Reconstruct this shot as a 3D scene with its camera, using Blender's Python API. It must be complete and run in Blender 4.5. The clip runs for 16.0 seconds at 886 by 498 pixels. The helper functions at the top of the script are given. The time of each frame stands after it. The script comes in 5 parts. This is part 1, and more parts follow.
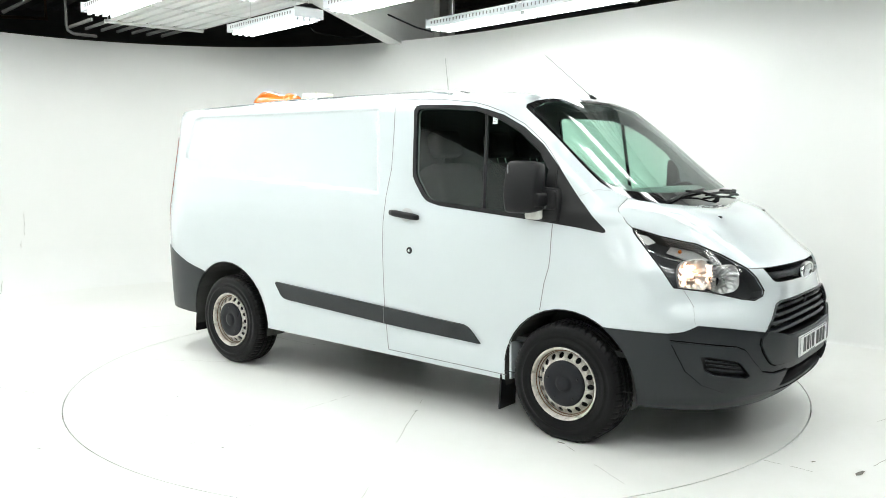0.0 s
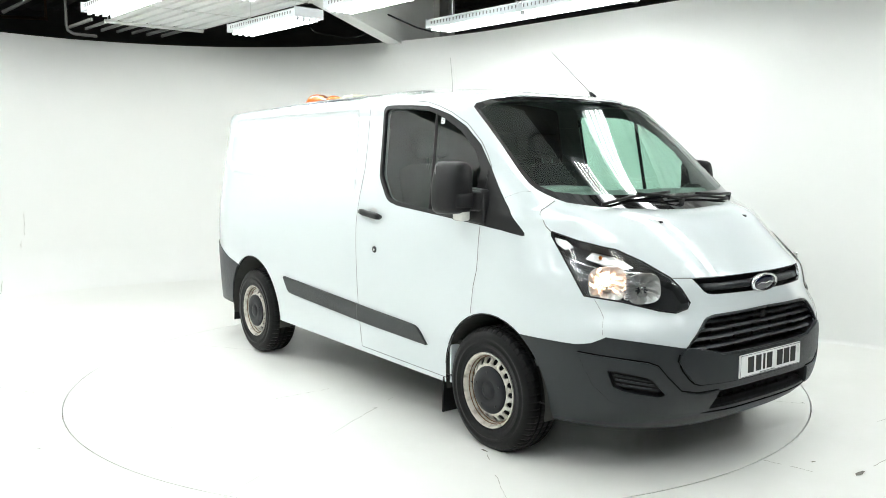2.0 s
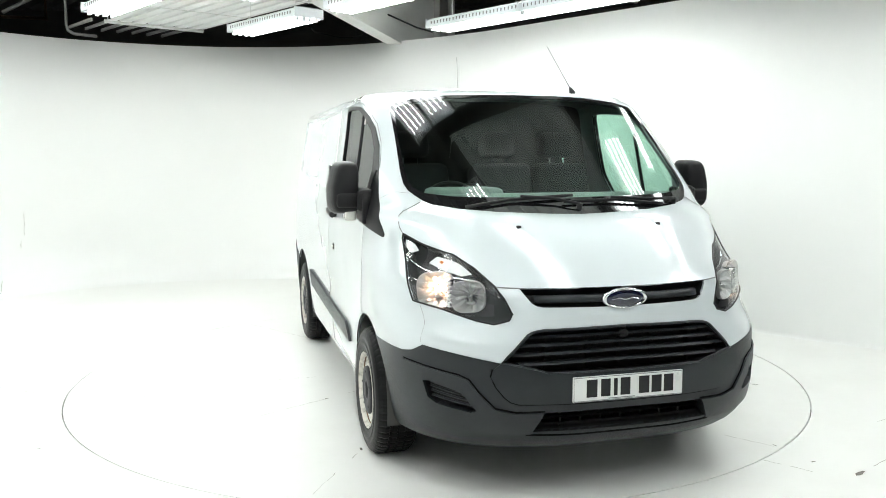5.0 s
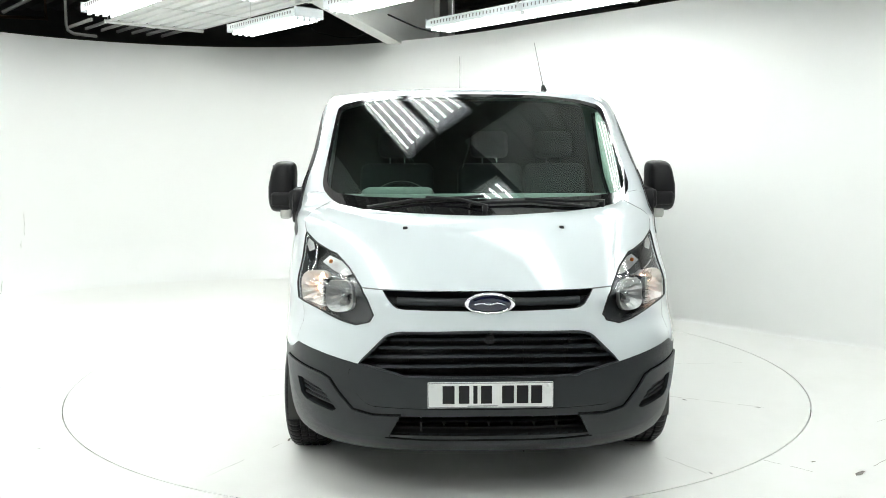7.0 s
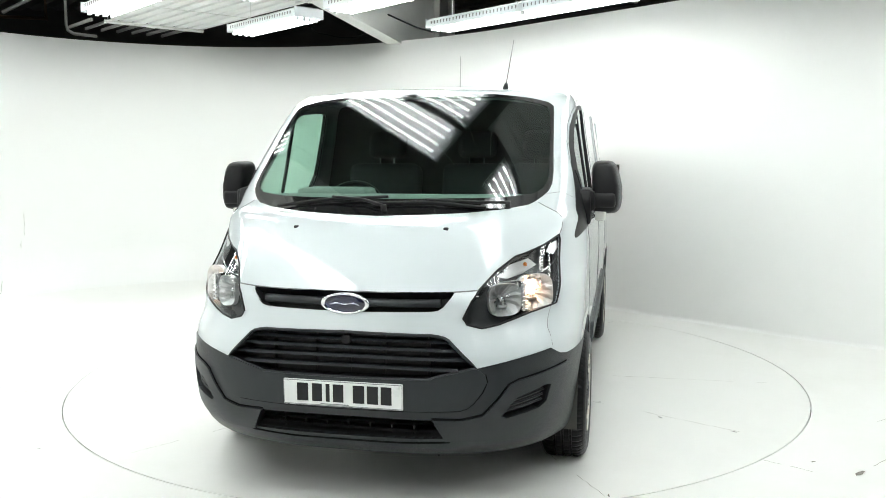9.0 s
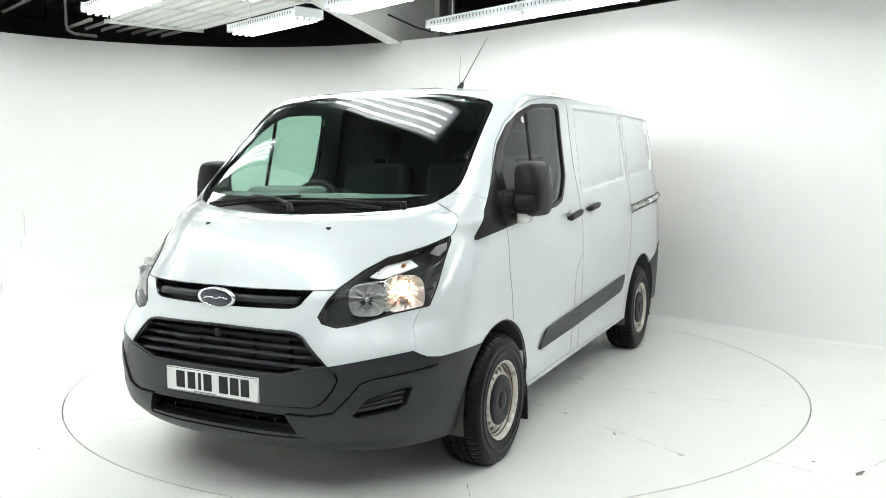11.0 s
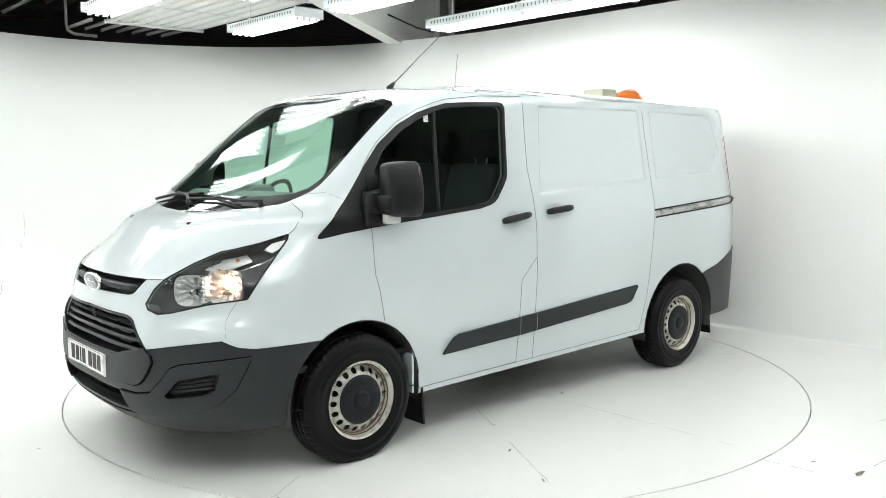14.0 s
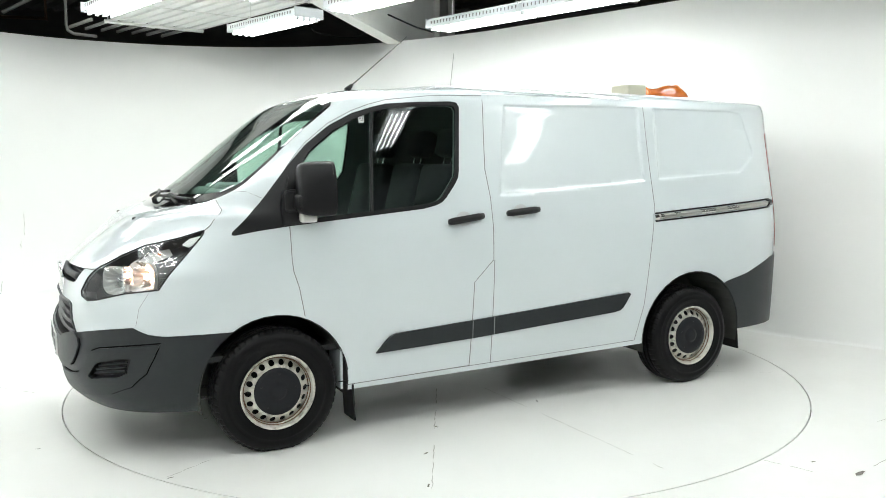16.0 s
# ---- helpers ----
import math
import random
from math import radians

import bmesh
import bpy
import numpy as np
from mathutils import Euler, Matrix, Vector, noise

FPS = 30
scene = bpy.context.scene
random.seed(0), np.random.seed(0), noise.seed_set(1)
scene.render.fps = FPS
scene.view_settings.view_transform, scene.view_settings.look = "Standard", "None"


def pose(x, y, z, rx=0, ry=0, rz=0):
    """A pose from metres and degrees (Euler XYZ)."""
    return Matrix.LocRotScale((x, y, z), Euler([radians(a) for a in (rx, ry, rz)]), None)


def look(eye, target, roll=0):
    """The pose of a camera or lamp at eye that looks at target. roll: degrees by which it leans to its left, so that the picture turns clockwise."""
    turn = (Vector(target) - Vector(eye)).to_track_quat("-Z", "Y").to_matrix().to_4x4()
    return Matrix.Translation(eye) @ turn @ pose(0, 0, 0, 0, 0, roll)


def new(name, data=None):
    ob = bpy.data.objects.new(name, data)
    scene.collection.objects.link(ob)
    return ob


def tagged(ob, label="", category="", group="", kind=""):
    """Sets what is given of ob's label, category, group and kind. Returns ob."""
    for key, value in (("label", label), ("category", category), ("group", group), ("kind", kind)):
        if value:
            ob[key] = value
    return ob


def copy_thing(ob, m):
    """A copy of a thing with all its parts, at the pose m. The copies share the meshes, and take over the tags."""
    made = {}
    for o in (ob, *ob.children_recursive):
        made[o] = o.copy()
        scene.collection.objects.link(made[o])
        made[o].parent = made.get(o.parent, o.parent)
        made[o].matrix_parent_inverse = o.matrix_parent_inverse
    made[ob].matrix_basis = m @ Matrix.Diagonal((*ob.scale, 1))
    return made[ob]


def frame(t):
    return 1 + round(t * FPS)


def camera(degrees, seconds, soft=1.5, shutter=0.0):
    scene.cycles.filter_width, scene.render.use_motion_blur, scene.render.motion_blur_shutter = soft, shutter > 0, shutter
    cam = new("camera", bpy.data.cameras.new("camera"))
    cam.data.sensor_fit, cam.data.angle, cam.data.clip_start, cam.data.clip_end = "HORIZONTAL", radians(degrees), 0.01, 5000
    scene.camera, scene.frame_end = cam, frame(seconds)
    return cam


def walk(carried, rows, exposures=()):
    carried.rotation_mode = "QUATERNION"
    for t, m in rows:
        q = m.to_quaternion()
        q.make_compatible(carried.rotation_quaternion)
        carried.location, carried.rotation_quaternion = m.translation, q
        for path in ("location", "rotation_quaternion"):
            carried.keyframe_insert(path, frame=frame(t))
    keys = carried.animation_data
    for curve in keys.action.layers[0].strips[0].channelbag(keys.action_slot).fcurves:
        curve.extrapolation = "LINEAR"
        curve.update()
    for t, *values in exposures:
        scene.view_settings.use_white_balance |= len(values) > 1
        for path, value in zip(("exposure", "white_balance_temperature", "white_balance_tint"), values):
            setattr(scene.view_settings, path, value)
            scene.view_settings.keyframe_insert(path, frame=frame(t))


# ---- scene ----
cam = camera(55.7, 16.0, soft=0.9)
EYE = Vector((0.0, -6.102, 1.553))
AIM = EYE + Vector((0.0069, 0.9942, -0.1070)) * 5
walk(cam, [(0.0, look(EYE, AIM, -0.15)), (16.0, look(EYE, AIM, -0.15))])

# ---------------------------------------------------------------- light
world = bpy.data.worlds.new("hall")
world.use_nodes = True
scene.world = world
world.node_tree.nodes["Background"].inputs[0].default_value = (0.9, 0.95, 1.0, 1)
world.node_tree.nodes["Background"].inputs[1].default_value = 0.12
scene.view_settings.exposure = -0.14
LAMP_DIR = Vector((0.655, -0.755, 0))      # the tubes run this way
LAMP_SIDE = Vector((0.755, 0.655, 0))
LAMP_Z = 2.9


# ---------------------------------------------------------------- materials
def material(name, colour, rough=0.5, metal=0.0, coat=0.0, scale=6.0, vary=0.06, bump=0.0, bump_scale=120.0,
             emit=0.0, transmission=0.0, rough_vary=0.08, dirt=None, dirt_amount=0.0, dirt_scale=3.0, spec=0.5):
    m = bpy.data.materials.new(name)
    m.use_nodes = True
    nt = m.node_tree
    b = nt.nodes["Principled BSDF"]
    b.inputs["Metallic"].default_value = metal
    b.inputs["Coat Weight"].default_value = coat
    b.inputs["Specular IOR Level"].default_value = spec
    b.inputs["Coat Roughness"].default_value = 0.03
    b.inputs["Transmission Weight"].default_value = transmission
    tc = nt.nodes.new("ShaderNodeTexCoord")
    n1 = nt.nodes.new("ShaderNodeTexNoise")
    n1.inputs["Scale"].default_value = scale
    n1.inputs["Detail"].default_value = 6
    nt.links.new(tc.outputs["Object"], n1.inputs["Vector"])
    ramp = nt.nodes.new("ShaderNodeMix")
    ramp.data_type = "RGBA"
    c = Vector(colour)
    ramp.inputs[6].default_value = (*(c * (1 - vary)), 1)
    ramp.inputs[7].default_value = (*[min(1, v) for v in c * (1 + vary)], 1)
    nt.links.new(n1.outputs["Fac"], ramp.inputs[0])
    out = ramp.outputs[2]
    if dirt is not None:
        n3 = nt.nodes.new("ShaderNodeTexNoise")
        n3.inputs["Scale"].default_value = dirt_scale
        n3.inputs["Detail"].default_value = 8
        n3.inputs["Roughness"].default_value = 0.65
        nt.links.new(tc.outputs["Object"], n3.inputs["Vector"])
        r3 = nt.nodes.new("ShaderNodeMapRange")
        r3.inputs[1].default_value, r3.inputs[2].default_value = 0.5, 0.75
        r3.inputs[4].default_value = dirt_amount
        nt.links.new(n3.outputs["Fac"], r3.inputs[0])
        mx = nt.nodes.new("ShaderNodeMix")
        mx.data_type = "RGBA"
        mx.inputs[7].default_value = (*dirt, 1)
        nt.links.new(r3.outputs[0], mx.inputs[0])
        nt.links.new(out, mx.inputs[6])
        out = mx.outputs[2]
    nt.links.new(out, b.inputs["Base Color"])
    rr = nt.nodes.new("ShaderNodeMapRange")
    rr.inputs[3].default_value, rr.inputs[4].default_value = max(0.0, rough - rough_vary), min(1, rough + rough_vary)
    nt.links.new(n1.outputs["Fac"], rr.inputs[0])
    nt.links.new(rr.outputs[0], b.inputs["Roughness"])
    if bump:
        n2 = nt.nodes.new("ShaderNodeTexNoise")
        n2.inputs["Scale"].default_value = bump_scale
        nt.links.new(tc.outputs["Object"], n2.inputs["Vector"])
        bp = nt.nodes.new("ShaderNodeBump")
        bp.inputs["Strength"].default_value = bump
        bp.inputs["Distance"].default_value = 0.002
        nt.links.new(n2.outputs["Fac"], bp.inputs["Height"])
        nt.links.new(bp.outputs[0], b.inputs["Normal"])
    if emit:
        b.inputs["Emission Color"].default_value = (*colour, 1)
        b.inputs["Emission Strength"].default_value = emit
    return m


def glass_material(name, tint, rough=0.0):
    m = bpy.data.materials.new(name)
    m.use_nodes = True
    nt = m.node_tree
    nt.nodes.remove(nt.nodes["Principled BSDF"])
    tr = nt.nodes.new("ShaderNodeBsdfTransparent")
    tr.inputs[0].default_value = (*tint, 1)
    gl = nt.nodes.new("ShaderNodeBsdfGlossy")
    gl.inputs["Roughness"].default_value = rough
    lw = nt.nodes.new("ShaderNodeLayerWeight")
    lw.inputs["Blend"].default_value = 0.5
    pw = nt.nodes.new("ShaderNodeMath")
    pw.operation = "POWER"
    pw.inputs[1].default_value = 5.0
    nt.links.new(lw.outputs["Facing"], pw.inputs[0])
    fr = nt.nodes.new("ShaderNodeMath")
    fr.operation = "MULTIPLY_ADD"
    fr.inputs[1].default_value, fr.inputs[2].default_value = 0.92, 0.07
    nt.links.new(pw.outputs[0], fr.inputs[0])
    mx = nt.nodes.new("ShaderNodeMixShader")
    nt.links.new(fr.outputs[0], mx.inputs[0])
    nt.links.new(tr.outputs[0], mx.inputs[1])
    nt.links.new(gl.outputs[0], mx.inputs[2])
    nt.links.new(mx.outputs[0], nt.nodes["Material Output"].inputs[0])
    return m


M_PAINT = material("white_paint", (0.645, 0.695, 0.715), 0.22, coat=1.0, vary=0.012, scale=3, rough_vary=0.05, spec=0.4)
# body paint greyed for the handle cups, their recess shade put into colour
M_CUP = material("shaded_cup_paint", (0.55, 0.56, 0.57), 0.3, coat=0.8, vary=0.03)
M_PLASTIC = material("dark_grey_plastic", (0.014, 0.0175, 0.0205), 0.40, spec=0.42, vary=0.12, bump=0.25, bump_scale=900, dirt=(0.05, 0.05, 0.05), dirt_amount=0.25)
M_CAP = material("hub_cap_plastic", (0.010, 0.011, 0.014), 0.42, spec=0.25, vary=0.2)
# near-black for tubes along the bumper creases: groove shade put into the colour
M_DEEP = material("deep_groove_shade", (0.005, 0.005, 0.005), 0.95, vary=0.2, spec=0.04)
M_BLACK = material("black_trim", (0.010, 0.010, 0.011), 0.42, vary=0.2, spec=0.3)
M_LINER = material("arch_liner_felt", (0.055, 0.057, 0.052), 0.85, vary=0.25, scale=20, dirt=(0.10, 0.095, 0.08), dirt_amount=0.4)
M_MIRROR = material("mirror_plastic", (0.008, 0.008, 0.009), 0.42, vary=0.2, spec=0.28, bump=0.2, bump_scale=900)
M_INDICATOR = material("indicator_white", (0.62, 0.62, 0.58), 0.15, coat=1.0, vary=0.15, scale=60)
M_GLOSS_BLACK = material("black_ceramic_band", (0.008, 0.008, 0.009), 0.06, coat=1.0, vary=0.1, rough_vary=0.02)
M_DARK = material("cab_liner", (0.035, 0.038, 0.038), 0.8, vary=0.2)
M_TRIM_GREY = material("grey_cab_trim", (0.23, 0.25, 0.245), 0.7, vary=0.15)
M_SEAT = material("seat_fabric", (0.018, 0.02, 0.022), 0.9, vary=0.25, bump=0.5, bump_scale=400)
M_GAP = material("panel_gap_rubber", (0.20, 0.205, 0.21), 0.7, vary=0.2)
M_CHROME = material("chrome", (0.75, 0.76, 0.77), 0.08, metal=1.0, rough_vary=0.04)
M_STEEL = material("painted_steel_rim", (0.62, 0.60, 0.54), 0.34, metal=0.35, vary=0.2, scale=12, dirt=(0.075, 0.05, 0.03), dirt_amount=1.0, dirt_scale=15)
M_TYRE = material("tyre_rubber", (0.004, 0.004, 0.0045), 0.40, spec=0.17, vary=0.25, bump=0.3, bump_scale=300, dirt=(0.014, 0.013, 0.012), dirt_amount=0.3)
M_GLASS = glass_material("tinted_glass", (0.60, 0.81, 0.71))
M_LENS = glass_material("clear_lens", (0.93, 0.95, 0.96))
M_REFLECTOR = material("lamp_reflector", (0.60, 0.59, 0.58), 0.30, metal=0.9, vary=0.08)
M_SIDE_GLASS = glass_material("side_glass", (0.60, 0.76, 0.69))
M_BEZEL = material("lamp_bezel", (0.075, 0.077, 0.08), 0.25, vary=0.15)
M_BULB = material("lit_bulb", (1.0, 0.56, 0.33), 0.3, emit=90.0, vary=0)
M_AMBER = material("amber_bulb", (0.75, 0.22, 0.04), 0.25, vary=0.1)
M_AMBER_DOME = material("amber_dome", (0.58, 0.13, 0.012), 0.15, vary=0.1, coat=0.6)
M_CREAM = material("cream_plastic", (0.56, 0.54, 0.43), 0.5, vary=0.05)
M_RED = material("red_lamp_lens", (0.20, 0.03, 0.025), 0.12, vary=0.1, coat=0.8)
M_BLUE = material("dark_blue_enamel", (0.006, 0.010, 0.045), 0.15, vary=0.1, coat=1.0)
M_PLATE = material("white_plate", (0.78, 0.79, 0.78), 0.3, vary=0.02)
M_ALU = material("aluminium_track", (0.55, 0.54, 0.52), 0.28, metal=1.0, vary=0.08)
M_FLOOR = material("white_floor_paint", (0.86, 0.86, 0.83), 0.32, vary=0.025, scale=1.3, dirt=(0.66, 0.65, 0.60), dirt_amount=0.22, dirt_scale=1.1)
M_WALL = material("white_wall_paint", (0.90, 0.905, 0.89), 0.6, vary=0.015, scale=0.8)
M_GROOVE = material("turntable_groove", (0.22, 0.21, 0.19), 0.9, vary=0.2, scale=30)
M_CABLE = material("black_cable", (0.02, 0.02, 0.02), 0.6, vary=0.2)
M_RUST = material("rusty_pipe", (0.16, 0.09, 0.05), 0.7, vary=0.3, scale=10)
M_JOINT = material("hairline_joint", (0.42, 0.40, 0.36), 0.9, vary=0.3, scale=30)
M_DULL = material("dull_grey_steel", (0.36, 0.36, 0.34), 0.6, vary=0.2, scale=5)
M_CRACK = material("floor_joint_dirt", (0.16, 0.15, 0.13), 0.9, vary=0.3, scale=40)
M_CEIL = material("dark_roof", (0.10, 0.097, 0.09), 0.8, vary=0.3, scale=2)
M_SHEET = material("white_profiled_sheet", (0.86, 0.865, 0.85), 0.35, metal=0.0, vary=0.05, scale=2, dirt=(0.4, 0.39, 0.36), dirt_amount=0.15)
M_FIX = material("fixture_enamel", (0.72, 0.74, 0.76), 0.35, vary=0.03)
M_TUBE = material("fluorescent_tube", (0.965, 1.0, 0.972), 0.4, emit=16.8, vary=0.0)
M_STEEL_WHITE = material("white_steelwork", (0.72, 0.73, 0.70), 0.5, vary=0.05, dirt=(0.4, 0.38, 0.34), dirt_amount=0.3)


# ---------------------------------------------------------------- mesh helpers
def link_bm(name, bm, mat, parent=None, label="", smooth=True):
    me = bpy.data.meshes.new(name)
    bm.normal_update()
    bm.to_mesh(me)
    bm.free()
    me.materials.append(mat)
    if smooth:
        me.polygons.foreach_set("use_smooth", [True] * len(me.polygons))
    if "skin_normal" in me.attributes:
        keep = np.zeros(len(me.vertices) * 3)
        me.attributes["skin_normal"].data.foreach_get("vector", keep)
        keep = keep.reshape(-1, 3)
        rim = me.attributes["rim"].data
        normals = []
        for p in me.polygons:
            for v in p.vertices:
                normals.append(tuple(p.normal) if rim[p.index].value or not smooth else tuple(keep[v]))
        me.normals_split_custom_set(normals)
        me.attributes.remove(me.attributes["skin_normal"])
        me.attributes.remove(me.attributes["rim"])
    ob = new(name, me)
    if parent is not None:
        ob.parent = parent
    if label:
        ob["label"] = label
    return ob


def part(name, bm, mat, parent, label="", smooth=False):
    return link_bm(name, bm, mat, parent, label, smooth)


def add_box(bm, x0, x1, y0, y1, z0, z1, bevel=0.0, m=None):
    r = bmesh.ops.create_cube(bm, size=1)
    vs = r["verts"]
    for v in vs:
        v.co = Vector((x0 + (v.co.x + .5) * (x1 - x0), y0 + (v.co.y + .5) * (y1 - y0), z0 + (v.co.z + .5) * (z1 - z0)))
    if bevel:
        es = list({e for v in vs for e in v.link_edges})
        r2 = bmesh.ops.bevel(bm, geom=es, offset=bevel, segments=2, affect="EDGES", profile=0.5)
        vs = list({v for f in r2["faces"] for v in f.verts} | {v for v in vs if v.is_valid})
    if m is not None:
        for v in vs:
            v.co = m @ v.co
    return vs


def box(x0, x1, y0, y1, z0, z1, bevel=0.0, m=None):
    bm = bmesh.new()
    add_box(bm, x0, x1, y0, y1, z0, z1, bevel, m)
    return bm


def add_tube(bm, pts, r, seg=6, caps=True):
    """A round bar along a line of points."""
    pts = [Vector(p) for p in pts]
    rings = []
    for i, p in enumerate(pts):
        a, b = pts[max(0, i - 1)], pts[min(len(pts) - 1, i + 1)]
        d = (b - a).normalized()
        up = Vector((0, 0, 1)) if abs(d.z) < 0.9 else Vector((1, 0, 0))
        s = d.cross(up).normalized()
        u = s.cross(d)
        rr = r[i] if isinstance(r, (list, tuple)) else r
        rings.append([bm.verts.new(p + rr * (math.cos(2 * math.pi * k / seg) * s + math.sin(2 * math.pi * k / seg) * u)) for k in range(seg)])
    for a, b in zip(rings, rings[1:]):
        for k in range(seg):
            bm.faces.new((a[k], a[(k + 1) % seg], b[(k + 1) % seg], b[k]))
    if caps:
        bm.faces.new(rings[0][::-1])
        bm.faces.new(rings[-1])


def tube(pts, r, seg=6):
    bm = bmesh.new()
    add_tube(bm, pts, r, seg)
    bmesh.ops.recalc_face_normals(bm, faces=bm.faces)
    return bm


def lathe(profile, seg=48, m=None, close=False):
    """Turned about the y axis: profile of (y, radius)."""
    bm = bmesh.new()
    rings = []
    for y, r in profile:
        rings.append([bm.verts.new((r * math.cos(2 * math.pi * k / seg), y, r * math.sin(2 * math.pi * k / seg))) for k in range(seg)])
    pairs = list(zip(rings, rings[1:]))
    if close:
        pairs.append((rings[-1], rings[0]))
    for a, b in pairs:
        for k in range(seg):
            bm.faces.new((a[k], a[(k + 1) % seg], b[(k + 1) % seg], b[k]))
    if not close:
        for ring, r in ((rings[0], profile[0][1]), (rings[-1], profile[-1][1])):
            if r > 1e-4:
                bm.faces.new(ring)
    bmesh.ops.remove_doubles(bm, verts=bm.verts, dist=1e-5)
    bmesh.ops.recalc_face_normals(bm, faces=bm.faces)
    if m is not None:
        bm.transform(m)
    return bm


def prism(poly, y0, y1, m=None, bevel=0.0):
    """A polygon in (x, z) given depth along y."""
    bm = bmesh.new()
    a = [bm.verts.new((x, y0, z)) for x, z in poly]
    b = [bm.verts.new((x, y1, z)) for x, z in poly]
    bm.faces.new(a)
    bm.faces.new(b[::-1])
    for i in range(len(poly)):
        j = (i + 1) % len(poly)
        bm.faces.new((a[i], b[i], b[j], a[j]))
    bmesh.ops.recalc_face_normals(bm, faces=bm.faces)
    if bevel:
        bmesh.ops.bevel(bm, geom=list(bm.edges), offset=bevel, segments=2, affect="EDGES", profile=0.5)
    if m is not None:
        bm.transform(m)
    return bm


def smooth_line(pts, n, closed=False):
    """Catmull-Rom points through a line."""
    P = [Vector(p) for p in pts]
    out = []
    N = len(P)
    for i in range(N if closed else N - 1):
        if closed:
            p0, p1, p2, p3 = P[(i - 1) % N], P[i], P[(i + 1) % N], P[(i + 2) % N]
        else:
            p0, p1, p2, p3 = P[max(0, i - 1)], P[i], P[i + 1], P[min(N - 1, i + 2)]
        for k in range(n):
            t = k / n
            out.append(0.5 * (2 * p1 + (p2 - p0) * t + (2 * p0 - 5 * p1 + 4 * p2 - p3) * t * t + (3 * p1 - p0 - 3 * p2 + p3) * t ** 3))
    if not closed:
        out.append(P[-1])
    return out


# ---------------------------------------------------------------- the hall
# the first three points run on unseen behind the camera, added for white bounce
WALL_LINE = [(-2.0, -8.5), (-3.5, -7.6), (-4.6, -6.3), (-5.6, -4.9), (-6.15, -3.6), (-6.3, -2.2), (-6.35, 0.2), (-5.95, 2.3), (-5.03, 3.82), (-4.06, 4.68), (-2.76, 5.16), (-1.26, 5.02), (0.19, 4.15), (1.36, 2.94), (2.27, 1.93),
             (3.07, 1.06), (3.64, 0.55), (4.05, 0.10), (4.45, -0.45), (4.62, -0.8)]
WALL_TOP = 3.02


